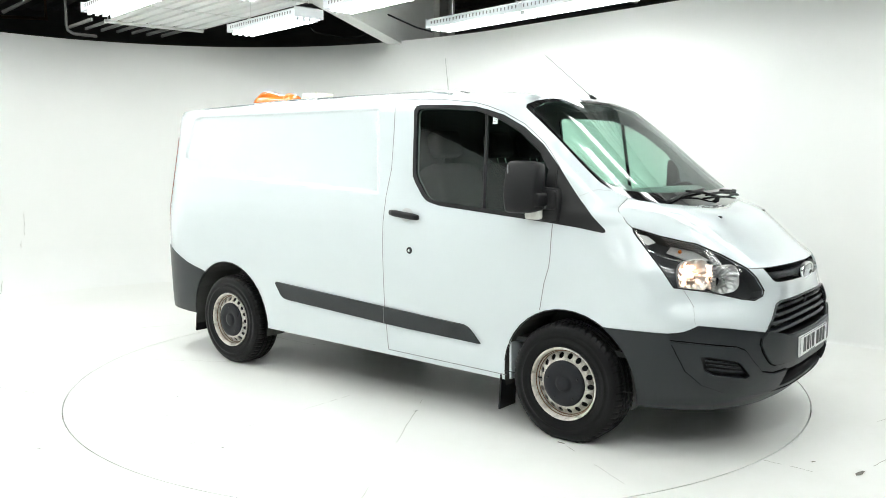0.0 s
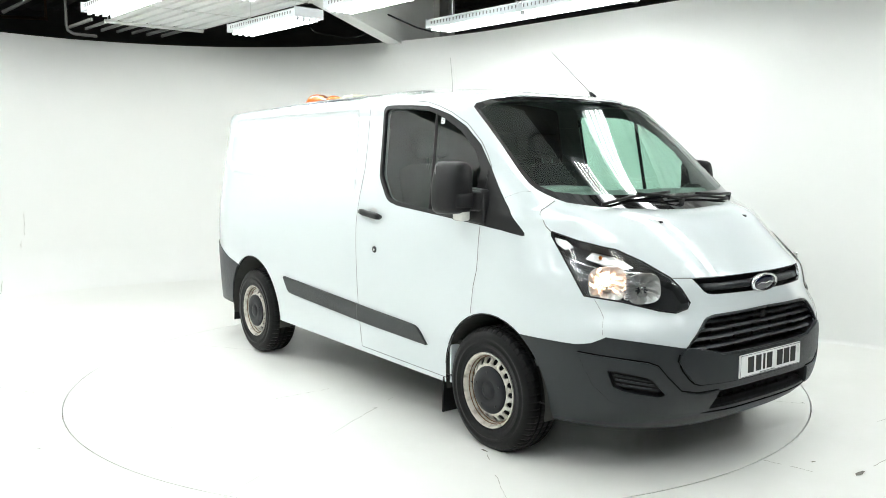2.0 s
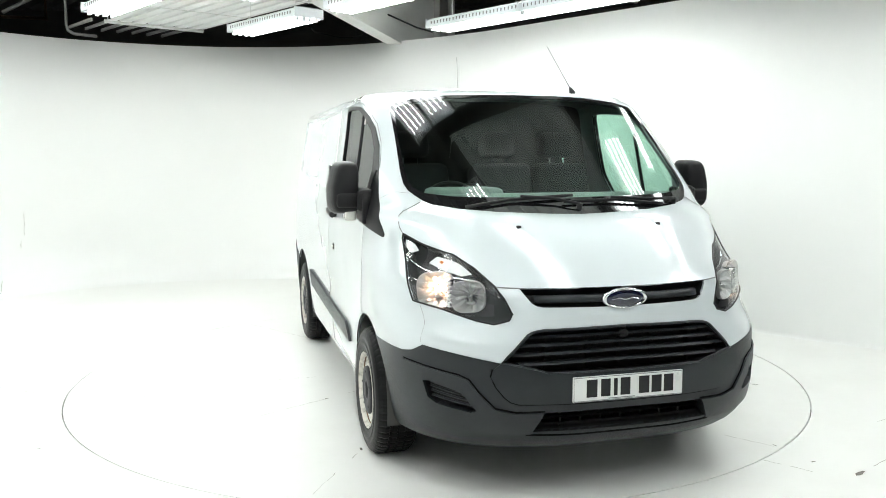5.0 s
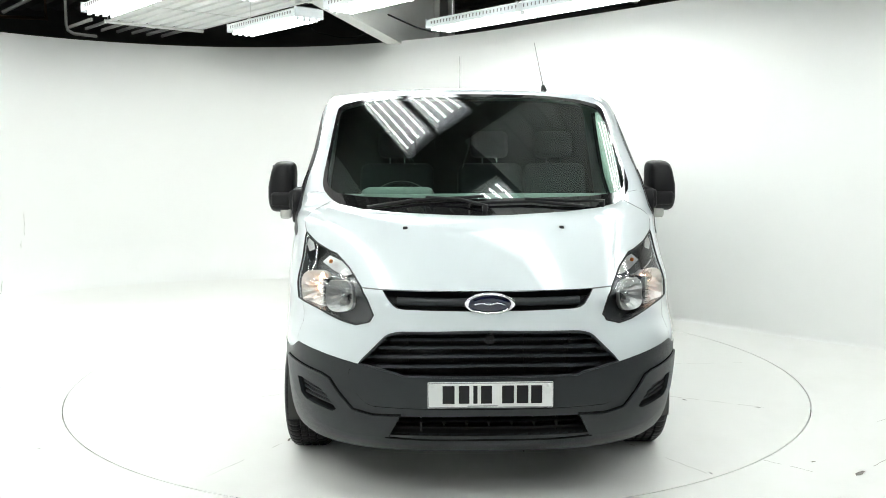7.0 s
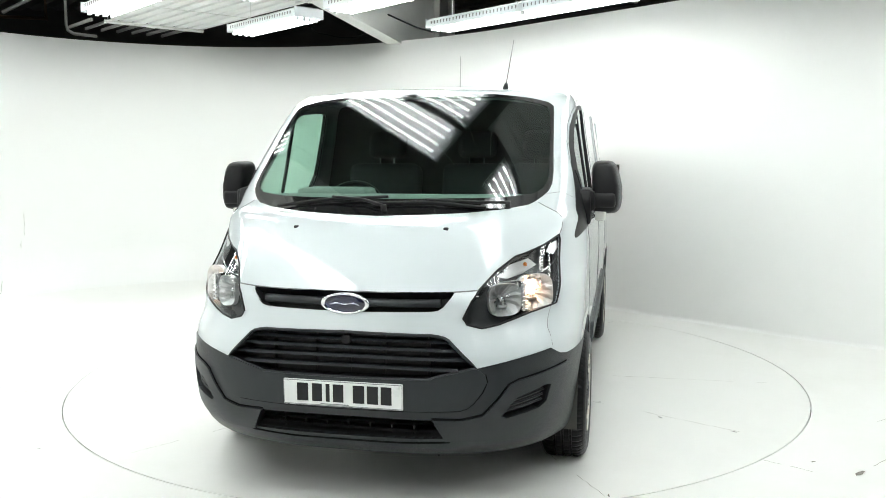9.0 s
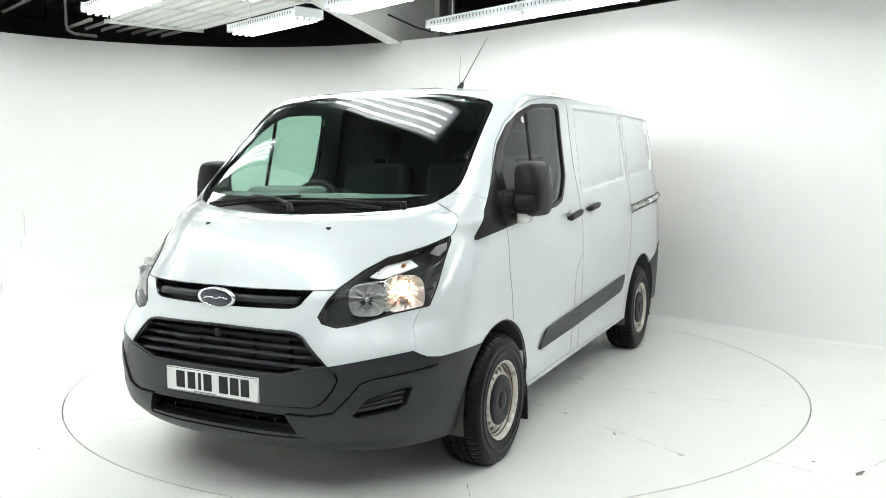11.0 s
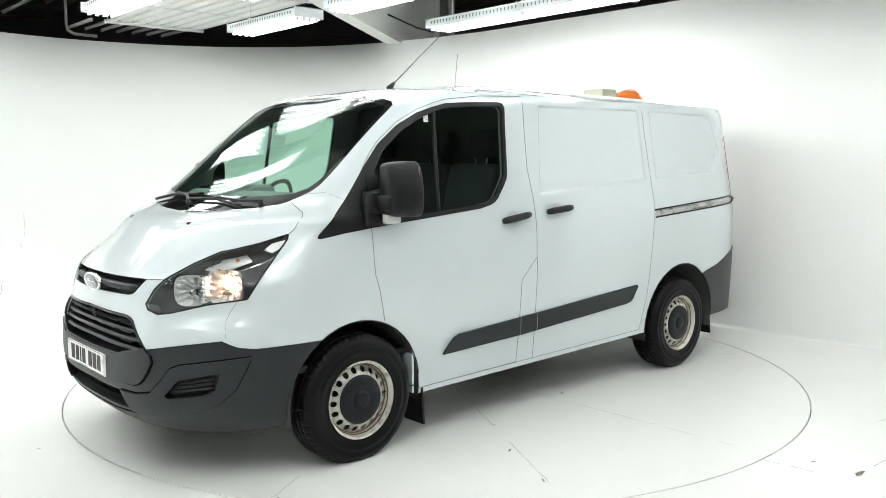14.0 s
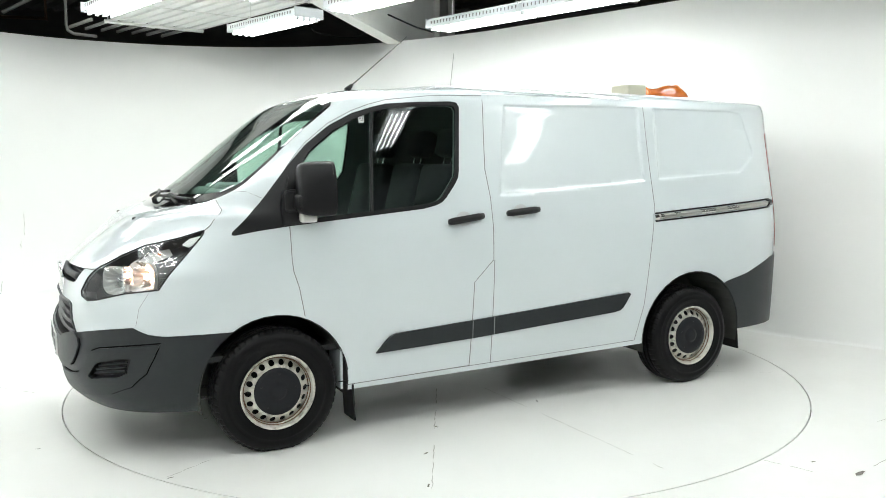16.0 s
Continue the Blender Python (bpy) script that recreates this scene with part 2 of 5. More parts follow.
def build_hall():
    line = smooth_line([(x, y, 0) for x, y in WALL_LINE], 10)
    n = len(line)
    bm = bmesh.new()
    rings = []
    for i, p in enumerate(line):
        d = (line[min(n - 1, i + 1)] - line[max(0, i - 1)]).normalized()
        out = Vector((-d.y, d.x, 0))          # outward: the line runs clockwise
        if out.dot(p - Vector((-0.5, -1.5, 0))) < 0:
            out = -out
        k = 0.03 + 0.42 / (1 + math.exp((p.x + 0.4) * 2.0))   # the cove fades out towards the straight run
        prof = [(-k * (1 - math.sin(a)), k * (1 - math.cos(a))) for a in [j * math.pi / 2 / 6 for j in range(7)]]
        prof += [(0, 1.2), (0, 2.2), (0, WALL_TOP), (0.06, WALL_TOP), (0.06, -0.05)]
        rings.append([bm.verts.new(p + out * a + Vector((0, 0, b + 0.0006))) for a, b in prof])
    for a, b in zip(rings, rings[1:]):
        for k in range(len(a) - 1):
            bm.faces.new((a[k], b[k], b[k + 1], a[k + 1]))
    bm.faces.new(rings[0])
    bm.faces.new(rings[-1][::-1])
    bmesh.ops.recalc_face_normals(bm, faces=bm.faces)
    w = link_bm("wall_curved", bm, M_WALL)
    w.data.polygons.foreach_set("use_smooth", [abs(p.normal.z) < 0.99 for p in w.data.polygons])
    tagged(w, "curved white painted studio wall coved into the floor", "wall", kind="structure")
    # the floor, with a round hole for the turntable
    bm = bmesh.new()
    seg = 128
    inner = [bm.verts.new((R_OUT * math.cos(2 * math.pi * k / seg), R_OUT * math.sin(2 * math.pi * k / seg), 0)) for k in range(seg)]
    lip = [bm.verts.new((R_OUT * math.cos(2 * math.pi * k / seg), R_OUT * math.sin(2 * math.pi * k / seg), -0.05)) for k in range(seg)]
    outer = [bm.verts.new((14 * math.cos(2 * math.pi * k / seg), 14 * math.sin(2 * math.pi * k / seg), 0)) for k in range(seg)]
    for k in range(seg):
        j = (k + 1) % seg
        bm.faces.new((inner[k], outer[k], outer[j], inner[j]))
        bm.faces.new((lip[k], inner[k], inner[j], lip[j]))
    f = link_bm("floor", bm, M_FLOOR, smooth=False)
    tagged(f, "glossy white painted studio floor with hairline joints", "floor", kind="structure")
    bm = bmesh.new()
    bmesh.ops.create_circle(bm, cap_ends=True, segments=64, radius=3.2)
    bm.transform(pose(0, 0, -0.05))
    tagged(link_bm("floor_pit", bm, M_GROOVE, smooth=False), "dark pit bottom under the turntable gap", "pit", kind="structure")
    # roof
    bm = bmesh.new()
    m = Matrix.Rotation(math.atan2(LAMP_DIR.y, LAMP_DIR.x), 4, "Z")
    prev = None
    x0, x1 = -16, 16
    y = -16.0
    prof = []
    while y < 16:
        prof += [(y, 0), (y + 0.16, 0), (y + 0.2, 0.05), (y + 0.3, 0.05)]
        y += 0.34
    for yy, zz in prof:
        a, b = bm.verts.new(m @ Vector((x0, yy, 4.6 + zz))), bm.verts.new(m @ Vector((x1, yy, 4.6 + zz)))
        if prev:
            bm.faces.new((prev[0], prev[1], b, a))
        prev = (a, b)
    c = link_bm("ceiling", bm, M_CEIL, smooth=False)
    tagged(c, "dark profiled metal roof of the hall", "ceiling", kind="structure")
    # the hall's outer walls, dark, beyond the studio wall
    for name, s in (("wall_north", (-16, 16, 11.6, 11.8)), ("wall_south", (-16, 16, -13.8, -13.6)), ("wall_west", (-16, -15.8, -13.6, 11.6)), ("wall_east", (15.8, 16, -13.6, 11.6))):
        tagged(link_bm(name, box(*s, -0.1, 4.75), M_CEIL, smooth=False), "dark outer wall of the hall", "wall", kind="structure")


R_IN, R_OUT = 2.540, 2.548


def build_turntable():
    bm = bmesh.new()
    bmesh.ops.create_circle(bm, cap_ends=True, segments=128, radius=R_IN)
    r = bmesh.ops.extrude_face_region(bm, geom=list(bm.faces))
    for v in [g for g in r["geom"] if isinstance(g, bmesh.types.BMVert)]:
        v.co.z = -0.04
    bmesh.ops.recalc_face_normals(bm, faces=bm.faces)
    t = link_bm("turntable", bm, M_FLOOR, smooth=False)
    return tagged(t, "white painted round turntable flush with the floor", "turntable")


# ---------------------------------------------------------------- light fixtures
def build_fixture(hang):
    """A hanging batten of four tubes, open below, along x."""
    L, W, H = 1.36, 0.33, 0.10
    root = new("light_fixture")
    bm = bmesh.new()
    # folded tray: top, long sides flared, ends
    prof = [(-W / 2, 0.0), (-W / 2 + 0.012, H * 0.75), (-W / 2 + 0.06, H), (W / 2 - 0.06, H), (W / 2 - 0.012, H * 0.75), (W / 2, 0.0),
            (W / 2 - 0.014, 0.0), (W / 2 - 0.03, H * 0.6), (W / 2 - 0.07, H - 0.02), (-W / 2 + 0.07, H - 0.02), (-W / 2 + 0.03, H * 0.6), (-W / 2 + 0.014, 0.0)]
    a = [bm.verts.new((-L / 2, y, z)) for y, z in prof]
    b = [bm.verts.new((L / 2, y, z)) for y, z in prof]
    for k in range(len(prof)):
        j = (k + 1) % len(prof)
        bm.faces.new((a[k], a[j], b[j], b[k]))
    bmesh.ops.recalc_face_normals(bm, faces=bm.faces)
    for s in (-1, 1):
        add_box(bm, s * L / 2 - 0.006, s * L / 2 + 0.006, -W / 2 + 0.004, W / 2 - 0.004, 0.0, H - 0.008)
    part("tray", bm, M_FIX, root)
    bm = bmesh.new()
    for s in (-1, 1):
        for k in range(26):
            x = -L / 2 + 0.08 + k * (L - 0.16) / 25
            add_box(bm, x - 0.006, x + 0.006, s * (W / 2 - 0.008) - 0.004, s * (W / 2 - 0.008) + 0.004, H * 0.32, H * 0.62)
    tagged(part("vent_slots", bm, M_GAP, root), kind="stuff")
    for k in range(4):
        y = -W / 2 + 0.06 + k * (W - 0.12) / 3
        bm = tube([(-L / 2 + 0.05, y, -0.012), (L / 2 - 0.05, y, -0.012)], 0.013, 8)
        part("tube", bm, M_TUBE, root, smooth=True)
    for s in (-1, 1):
        for k in range(4):
            y = -W / 2 + 0.06 + k * (W - 0.12) / 3
            part("lamp_holder", box(s * (L / 2 - 0.045) - 0.014, s * (L / 2 - 0.045) + 0.014, y - 0.015, y + 0.015, -0.027, H - 0.03, 0.003), M_FIX, root)
        part("hanger", tube([(s * 0.45, 0, H - 0.002), (s * 0.45, 0, hang)], 0.004, 5), M_STEEL_WHITE, root)
    return tagged(root, "white enamel four-tube fluorescent fixture hanging from the roof, also used as added fill", "ceiling light", "studio ceiling lights")


# along the rows: perpendicular offset, then the starts of the fixtures
ROWS = [(1.91, (-2.18, -0.88)), (0.48, (-3.78, -1.92)), (0.85, (1.5, 2.95)), (1.3, (4.3,)), (-1.12, (-3.50,)), (-0.89, (-1.95, -0.53)), (-0.53, (-1.95, -0.53)), (-0.78, (1.4,)), (-0.35, (4.65,)), (-3.3, (-6.0,))]
# added fill fixtures hung above the view, to even out the wall light
FILL_ROWS = [(2.4, (0.6,)), (1.2, (5.2,)), (0.4, (5.8,)), (2.7, (3.3,)), (2.2, (2.2,)), (1.9, (3.8,)), (-1.6, (-4.6, -3.2)), (1.5, (-3.6, -1.4)), (-1.9, (2.9, 4.3)), (-2.7, (-4.6, -3.15, -1.7, -0.25, 1.2, 2.6, 4.0, 5.4)), (-4.2, (-5.4, -4.0, -2.6, -1.2, 0.3, 1.8, 3.2, 4.6)), (-5.6, (-0.7, 0.8, 2.3, 3.7))]
FILL_Z = 3.7


def build_lights():
    rot = math.degrees(math.atan2(LAMP_DIR.y, LAMP_DIR.x))
    for rows, z in ((ROWS, LAMP_Z), (FILL_ROWS, FILL_Z)):
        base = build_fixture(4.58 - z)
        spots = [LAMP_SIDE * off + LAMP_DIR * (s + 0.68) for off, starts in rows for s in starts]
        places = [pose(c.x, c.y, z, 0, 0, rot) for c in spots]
        if z == FILL_Z:                       # three more added fill fixtures, side-on to the studio wall
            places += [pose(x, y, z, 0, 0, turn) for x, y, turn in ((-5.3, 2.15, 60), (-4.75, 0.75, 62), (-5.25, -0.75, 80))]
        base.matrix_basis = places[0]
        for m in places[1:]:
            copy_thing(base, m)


def along(off, s, z):
    return LAMP_SIDE * off + LAMP_DIR * s + Vector((0, 0, z))


def build_sheet(o0, o1, s0, s1, z, mat, label):
    """A profiled metal sheet under the roof: trapezoid ribs along the lamps."""
    root = new("profiled_sheet")
    tagged(root, label, "metal sheet", "profiled ceiling sheets")
    bm = bmesh.new()
    prof = []
    o = o0
    while o < o1 - 0.01:
        prof += [(o, 0.0), (o + 0.11, 0.0), (o + 0.118, 0.050), (o + 0.162, 0.050), (o + 0.17, 0.0)]
        o += 0.175
    prev = None
    for off, dz in prof:
        pair = (bm.verts.new(along(off, s0, z + dz)), bm.verts.new(along(off, s1, z + dz)))
        if prev:
            bm.faces.new((prev[0], prev[1], pair[1], pair[0]))
        prev = pair
    bmesh.ops.recalc_face_normals(bm, faces=bm.faces)
    part("sheet", bm, mat, root)
    for k in range(int((s1 - s0) / 1.3)):
        s = s0 + 0.02 + 1.3 * k
        part("carrier_bar", tube([along(o0 - 0.02, s, z - 0.012), along(o1 + 0.02, s, z - 0.012)], 0.024 if k == 0 else 0.004, 6), M_STEEL_WHITE, root)
        for off in (o0 + 0.02, o1 - 0.02):
            part("drop_rod", tube([along(off, s, z - 0.02), along(off, s, 4.6)], 0.008, 6), M_STEEL_WHITE, root)
    return root


def build_steelwork():
    white = "white profiled metal sheet hung under the roof"
    build_sheet(-0.22, 1.0, -5.83, 0.75, 3.22, M_SHEET, white)
    build_sheet(-0.50, 0.70, 0.95, 6.0, 3.25, M_SHEET, white)
    build_sheet(-3.6, -2.0, -4.6, 6.0, 4.0, M_SHEET, white)
    build_sheet(2.5, 3.7, -1.0, 4.0, 3.25, M_SHEET, white)
    # bare ribs that run on past the sheet's end bar
    for k in range(7):
        off = -0.38 + 0.2 * k
        b = box(0, 0.80, -0.012, 0.012, 0, 0.035, 0.0, Matrix.Translation(along(off, -6.64, 3.20)) @ Matrix.Rotation(math.atan2(LAMP_DIR.y, LAMP_DIR.x), 4, "Z"))
        tagged(link_bm("roof_rib", b, M_DULL, smooth=False), "dull grey metal rib beyond the sheet end", "metal rib", "bare ribs past the sheet")
    # haunched rafter: web, sloping flange, column
    raf = new("steel_rafter")
    tagged(raf, "white painted haunched steel rafter with a sloping flange", "steel beam")
    p, q = Vector((-0.52, 4.66, 2.99)), Vector((-1.52, 3.45, 3.40))
    d = (q - p).normalized()
    flat_d = Vector((d.x, d.y, 0)).normalized()
    n = Vector((-flat_d.y, flat_d.x, 0))
    b = bmesh.new()
    vs = []
    for o in (-0.12, 0.10):
        for h in (0, 0.022):
            for e in (p - d * 0.12, q + d * 2.2):
                vs.append(b.verts.new(e + n * o + Vector((0, 0, h))))
    for f in ((0, 1, 5, 4), (2, 6, 7, 3), (0, 2, 3, 1), (4, 5, 7, 6), (0, 4, 6, 2), (1, 3, 7, 5)):
        b.faces.new([vs[i] for i in f])
    bmesh.ops.recalc_face_normals(b, faces=b.faces)
    part("flange", b, M_STEEL_WHITE, raf)
    b = bmesh.new()
    a1, a2 = p - flat_d * 0.75, q + d * 2.2
    low = [p - flat_d * 0.75 + Vector((0, 0, -0.4)), p - d * 0.1, a2]
    top = [Vector((v.x, v.y, 4.58)) for v in low]
    for o in (-0.006, 0.006):
        lo = [b.verts.new(v + n * o) for v in low]
        hi = [b.verts.new(v + n * o) for v in top]
        for k in range(2):
            b.faces.new((lo[k], lo[k + 1], hi[k + 1], hi[k]))
    part("web", b, M_STEEL_WHITE, raf)
    c = a1 + Vector((0, 0, 0))
    col = new("steel_column")
    tagged(col, "grey painted steel column behind the studio wall", "steel column")
    m = Matrix.Translation((c.x, c.y, 0)) @ Matrix.Rotation(math.atan2(flat_d.y, flat_d.x), 4, "Z")
    part("column_flange", box(-0.02, 0.0, -0.11, 0.11, 0, 4.59, 0.0, m), M_DULL, col)
    part("column_flange", box(-0.32, -0.30, -0.11, 0.11, 0, 4.59, 0.0, m), M_DULL, col)
    part("column_web", box(-0.30, -0.02, -0.006, 0.006, 0, 4.59, 0.0, m), M_DULL, col)
    for z in (3.10, 3.22, 3.34):
        part("bolt", lathe([(0, 0.014), (0.012, 0.014), (0.012, 0.0)], 8, Matrix.Translation((c.x, c.y, z)) @ Matrix.Translation(-n * 0.02)), M_STEEL_WHITE, col)
    # pipes and cables under the roof
    tagged(link_bm("pipe", tube([(-4.66, 4.75, 4.62), (-4.67, 4.75, 3.24), (-4.655, 4.75, 3.18), (-4.58, 4.75, 3.135), (-4.30, 4.77, 3.105)], 0.02, 8), M_DULL), "grey conduit bent along the wall top", "pipe")
    tagged(link_bm("pipe", tube([(-5.46, 4.75, 3.40), (-5.14, 4.75, 3.55), (-2.86, 4.75, 4.64)], 0.026, 8), M_DULL), "slanting grey tube brace under the roof", "pipe")
    tagged(link_bm("pipe", tube([(-6.6, 4.75, 4.65), (-6.6, 4.75, 3.40), (-4.92, 4.75, 3.32), (-4.92, 4.75, 4.65)], 0.028, 8), M_RUST), "rusty brown pipe below the dark roof", "pipe")
    tagged(link_bm("cable", tube(smooth_line([(-1.95, 5.3, 4.62), (-1.75, 5.4, 3.42), (-1.45, 5.5, 3.22), (-1.05, 5.5, 3.2), (-0.8, 5.4, 3.36)], 6), 0.007, 5), M_CABLE), "slack black cable hanging below the roof", "cable")
    tagged(link_bm("cable", tube([(-0.62, 4.55, 3.34), (-0.25, 4.72, 3.20), (-0.05, 4.6, 3.13), (0.05, 3.3, 2.99)], 0.012, 5), M_CABLE), "black power cable to the light fixture", "cable")


JOINTS = [((-0.02, -0.9), (-0.05, -2.50)), ((-0.04, 0.35), (-0.10, 2.50)), ((0.25, 0.48), (1.17, 2.25)), ((0.42, -0.68), (1.27, -2.18)), ((1.40, -0.76), (2.17, -1.24)),
          ((-1.30, 0.0), (-2.50, 0.02)), ((1.5, 0.9), (2.16, 1.30)), ((-1.3, 0.75), (-2.15, 1.25)), ((-1.3, -0.75), (-2.15, -1.25))]
SCUFFS = [(-1.5, -0.55, 0.02, 0.4), (-0.9, -1.62, 0.018, 1.4), (1.78, 0.42, 0.02, 0.1), (-1.9, 0.9, 0.018, 0.8), (0.15, -2.05, 0.022, 0.3), (0.862, 1.575, 0.035, 0.5), (2.129, 1.306, 0.03, 0.2), (0.545, -0.905, 0.03, 0.9), (1.55, -0.86, 0.04, 0.0), (-0.19, 1.04, 0.03, 1.2), (0.62, 1.20, 0.03, 2.0), (1.05, 1.98, 0.03, 1.0), (-0.6, -1.9, 0.02, 0.2)]
FLOOR_LINES = [((2.05, -2.14), (2.36, -1.89)), ((1.68, -1.92), (1.88, -2.10)), ((-2.36, -1.80), (-2.13, -1.69)), ((2.6, -1.3), (3.6, -0.6)), ((-2.7, -0.6), (-3.6, -0.2)), ((-1.5, -2.4), (-1.95, -3.2)), ((-3.3, 1.3), (-2.4, 1.75))]


def flat_mark(pts, w, z):
    """A thin broken line of dirt lying on the floor."""
    bm = bmesh.new()
    a, b = Vector((*pts[0], z)), Vector((*pts[1], z))
    d = (b - a)
    L = d.length
    d.normalize()
    n = Vector((-d.y, d.x, 0))
    s = 0.0
    while s < L:
        run = random.uniform(0.03, 0.22)
        if random.random() < 0.72:
            k = max(2, int(run / 0.03))
            prev = None
            for i in range(k + 1):
                q = a + d * min(L, s + run * i / k) + n * random.uniform(-0.004, 0.004)
                hw = w * random.uniform(0.3, 1.0)
                pair = [bm.verts.new(q + n * hw + Vector((0, 0, 0))), bm.verts.new(q - n * hw)]
                if prev:
                    bm.faces.new((prev[0], prev[1], pair[1], pair[0]))
                prev = pair
        s += run + random.uniform(0.0, 0.05)
    bmesh.ops.recalc_face_normals(bm, faces=bm.faces)
    return bm


def scuff(x, y, r, turn, z):
    bm = bmesh.new()
    n = 11
    vs = []
    for k in range(n):
        a = 2 * math.pi * k / n
        rr = r * random.uniform(0.5, 1.0)
        vs.append(bm.verts.new((x + math.cos(turn) * rr * math.cos(a) - math.sin(turn) * 0.28 * rr * math.sin(a), y + math.sin(turn) * rr * math.cos(a) + math.cos(turn) * 0.28 * rr * math.sin(a), z)))
    bm.faces.new(vs)
    return bm


def build_floor_marks(table):
    random.seed(4)
    for j in JOINTS:
        tagged(part("joint_line", flat_mark(j, 0.0022, 0.0012), M_JOINT, table), kind="stuff")
    for x, y, r, t in SCUFFS:
        part("scuff", scuff(x, y, r * 0.8, t, 0.0014), M_CRACK, table)
    ground = bpy.data.objects["floor"]
    for j in FLOOR_LINES:
        tagged(part("joint_line", flat_mark(j, 0.003, 0.0012), M_JOINT, ground), kind="stuff")
    for x, y, r, t in ((2.09, -2.11, 0.06, 0.65), (1.93, -1.95, 0.02, 0.2), (-2.16, -1.7, 0.02, 0.3)):
        part("scuff", scuff(x, y, r, t, 0.0014), M_CRACK, ground)
    wall = bpy.data.objects["wall_curved"]
    for foot, head in (((-4.937, 3.934, 0.66), (-4.928, 3.945, 0.93)), ((-4.97, 3.893, 0.50), (-4.963, 3.902, 0.585)), ((-4.985, 3.40, 0.03), (-5.05, 3.585, 0.15))):
        f, h = Vector(foot), Vector(head)
        line = [f.lerp(h, k / 8) + Vector((random.uniform(-0.008, 0.008), -0.012, 0)) for k in range(9)]
        part("crack", tube(line, 0.0022, 5), M_JOINT, wall)
    random.seed(0)


# ---------------------------------------------------------------- the van's skin
# van space: x forward from the front axle, y to its left, z up
ZS = (0.20, 0.24, 0.28, 0.33, 0.40, 0.47, 0.55, 0.62, 0.70, 0.80, 0.90, 0.96, 0.985, 1.01, 1.06, 1.12, 1.18, 1.235, 1.265, 1.29, 1.36, 1.50, 1.65, 1.80, 1.89, 1.935)
NOSE = (0.80, 0.88, 0.935, 0.975, 0.998, 1.006, 1.006, 1.002, 0.995, 0.980, 0.962, 0.945, 0.925, 0.895, 0.835, 0.768, 0.698, 0.625, 0.55, 0.455, 0.330, 0.142, -0.040, -0.230, -0.363, -0.470)
WIDE_Z = (0.20, 0.28, 0.36, 0.50, 0.65, 0.80, 1.00, 1.12, 1.20, 1.30, 1.45, 1.60, 1.75, 1.85, 1.90, 1.935)
WIDE = (0.930, 0.962, 0.972, 0.982, 0.990, 0.996, 0.998, 0.994, 0.985, 0.968, 0.943, 0.918, 0.895, 0.882, 0.870, 0.846)
EXP_Z = (0.2, 0.7, 0.84, 1.0, 1.17, 1.25, 1.4, 1.6, 1.9)
EXP = (3.0, 3.1, 2.6, 2.5, 2.4, 2.5, 3.0, 3.2, 3.4)
RUN_Z = (0.2, 1.0, 1.2, 1.3, 1.5, 1.9)
RUN = (1.05, 1.0, 0.85, 0.62, 0.50, 0.45)
NF, NS, NR = 44, 84, 14


def curve_at(z, zs, vs):
    """A smooth curve through the table that does not overshoot."""
    n = len(zs)
    z = min(max(z, zs[0]), zs[-1])
    d = [(vs[i + 1] - vs[i]) / (zs[i + 1] - zs[i]) for i in range(n - 1)]

    def slope(i):
        if i == 0 or i == n - 1:
            return d[0] if i == 0 else d[-1]
        a, b = d[i - 1], d[i]
        if a * b <= 0:
            return 0.0
        ha, hb = zs[i] - zs[i - 1], zs[i + 1] - zs[i]
        return (ha + hb) * 3 / ((2 * hb + ha) / a + (hb + 2 * ha) / b)
    k = 0
    while k < n - 2 and z > zs[k + 1]:
        k += 1
    h = zs[k + 1] - zs[k]
    t = (z - zs[k]) / h
    return ((1 + 2 * t) * (1 - t) ** 2 * vs[k] + t * (1 - t) ** 2 * h * slope(k)
            + t * t * (3 - 2 * t) * vs[k + 1] + t * t * (t - 1) * h * slope(k + 1))


def soft_at(z, zs, vs, h=0.014):
    return sum(curve_at(z + k * h, zs, vs) for k in (-1, -0.5, 0, 0.5, 1)) / 5


def contour(z):
    """The left half of the level line at height z, from the nose round to the tail."""
    f, w, n = soft_at(z, ZS, NOSE), soft_at(z, WIDE_Z, WIDE), soft_at(z, EXP_Z, EXP)
    xs = f - soft_at(z, RUN_Z, RUN)
    pts = []
    for k in range(NF):
        a = math.pi / 2 * (k / NF)
        pts.append((xs + (f - xs) * math.cos(a) ** (2 / n), w * math.sin(a) ** (2 / n)))
    xr, tail = -2.95, -3.985 + 0.06 * max(0, z - 1.0)
    for k in range(NS):
        pts.append((xs + (xr - xs) * k / NS, w))
    for k in range(NR + 1):
        a = math.pi / 2 * k / NR
        pts.append((xr + (tail - xr) * math.sin(a) ** (2 / 4.8), w * max(0, math.cos(a)) ** (2 / 4.8)))
    return pts


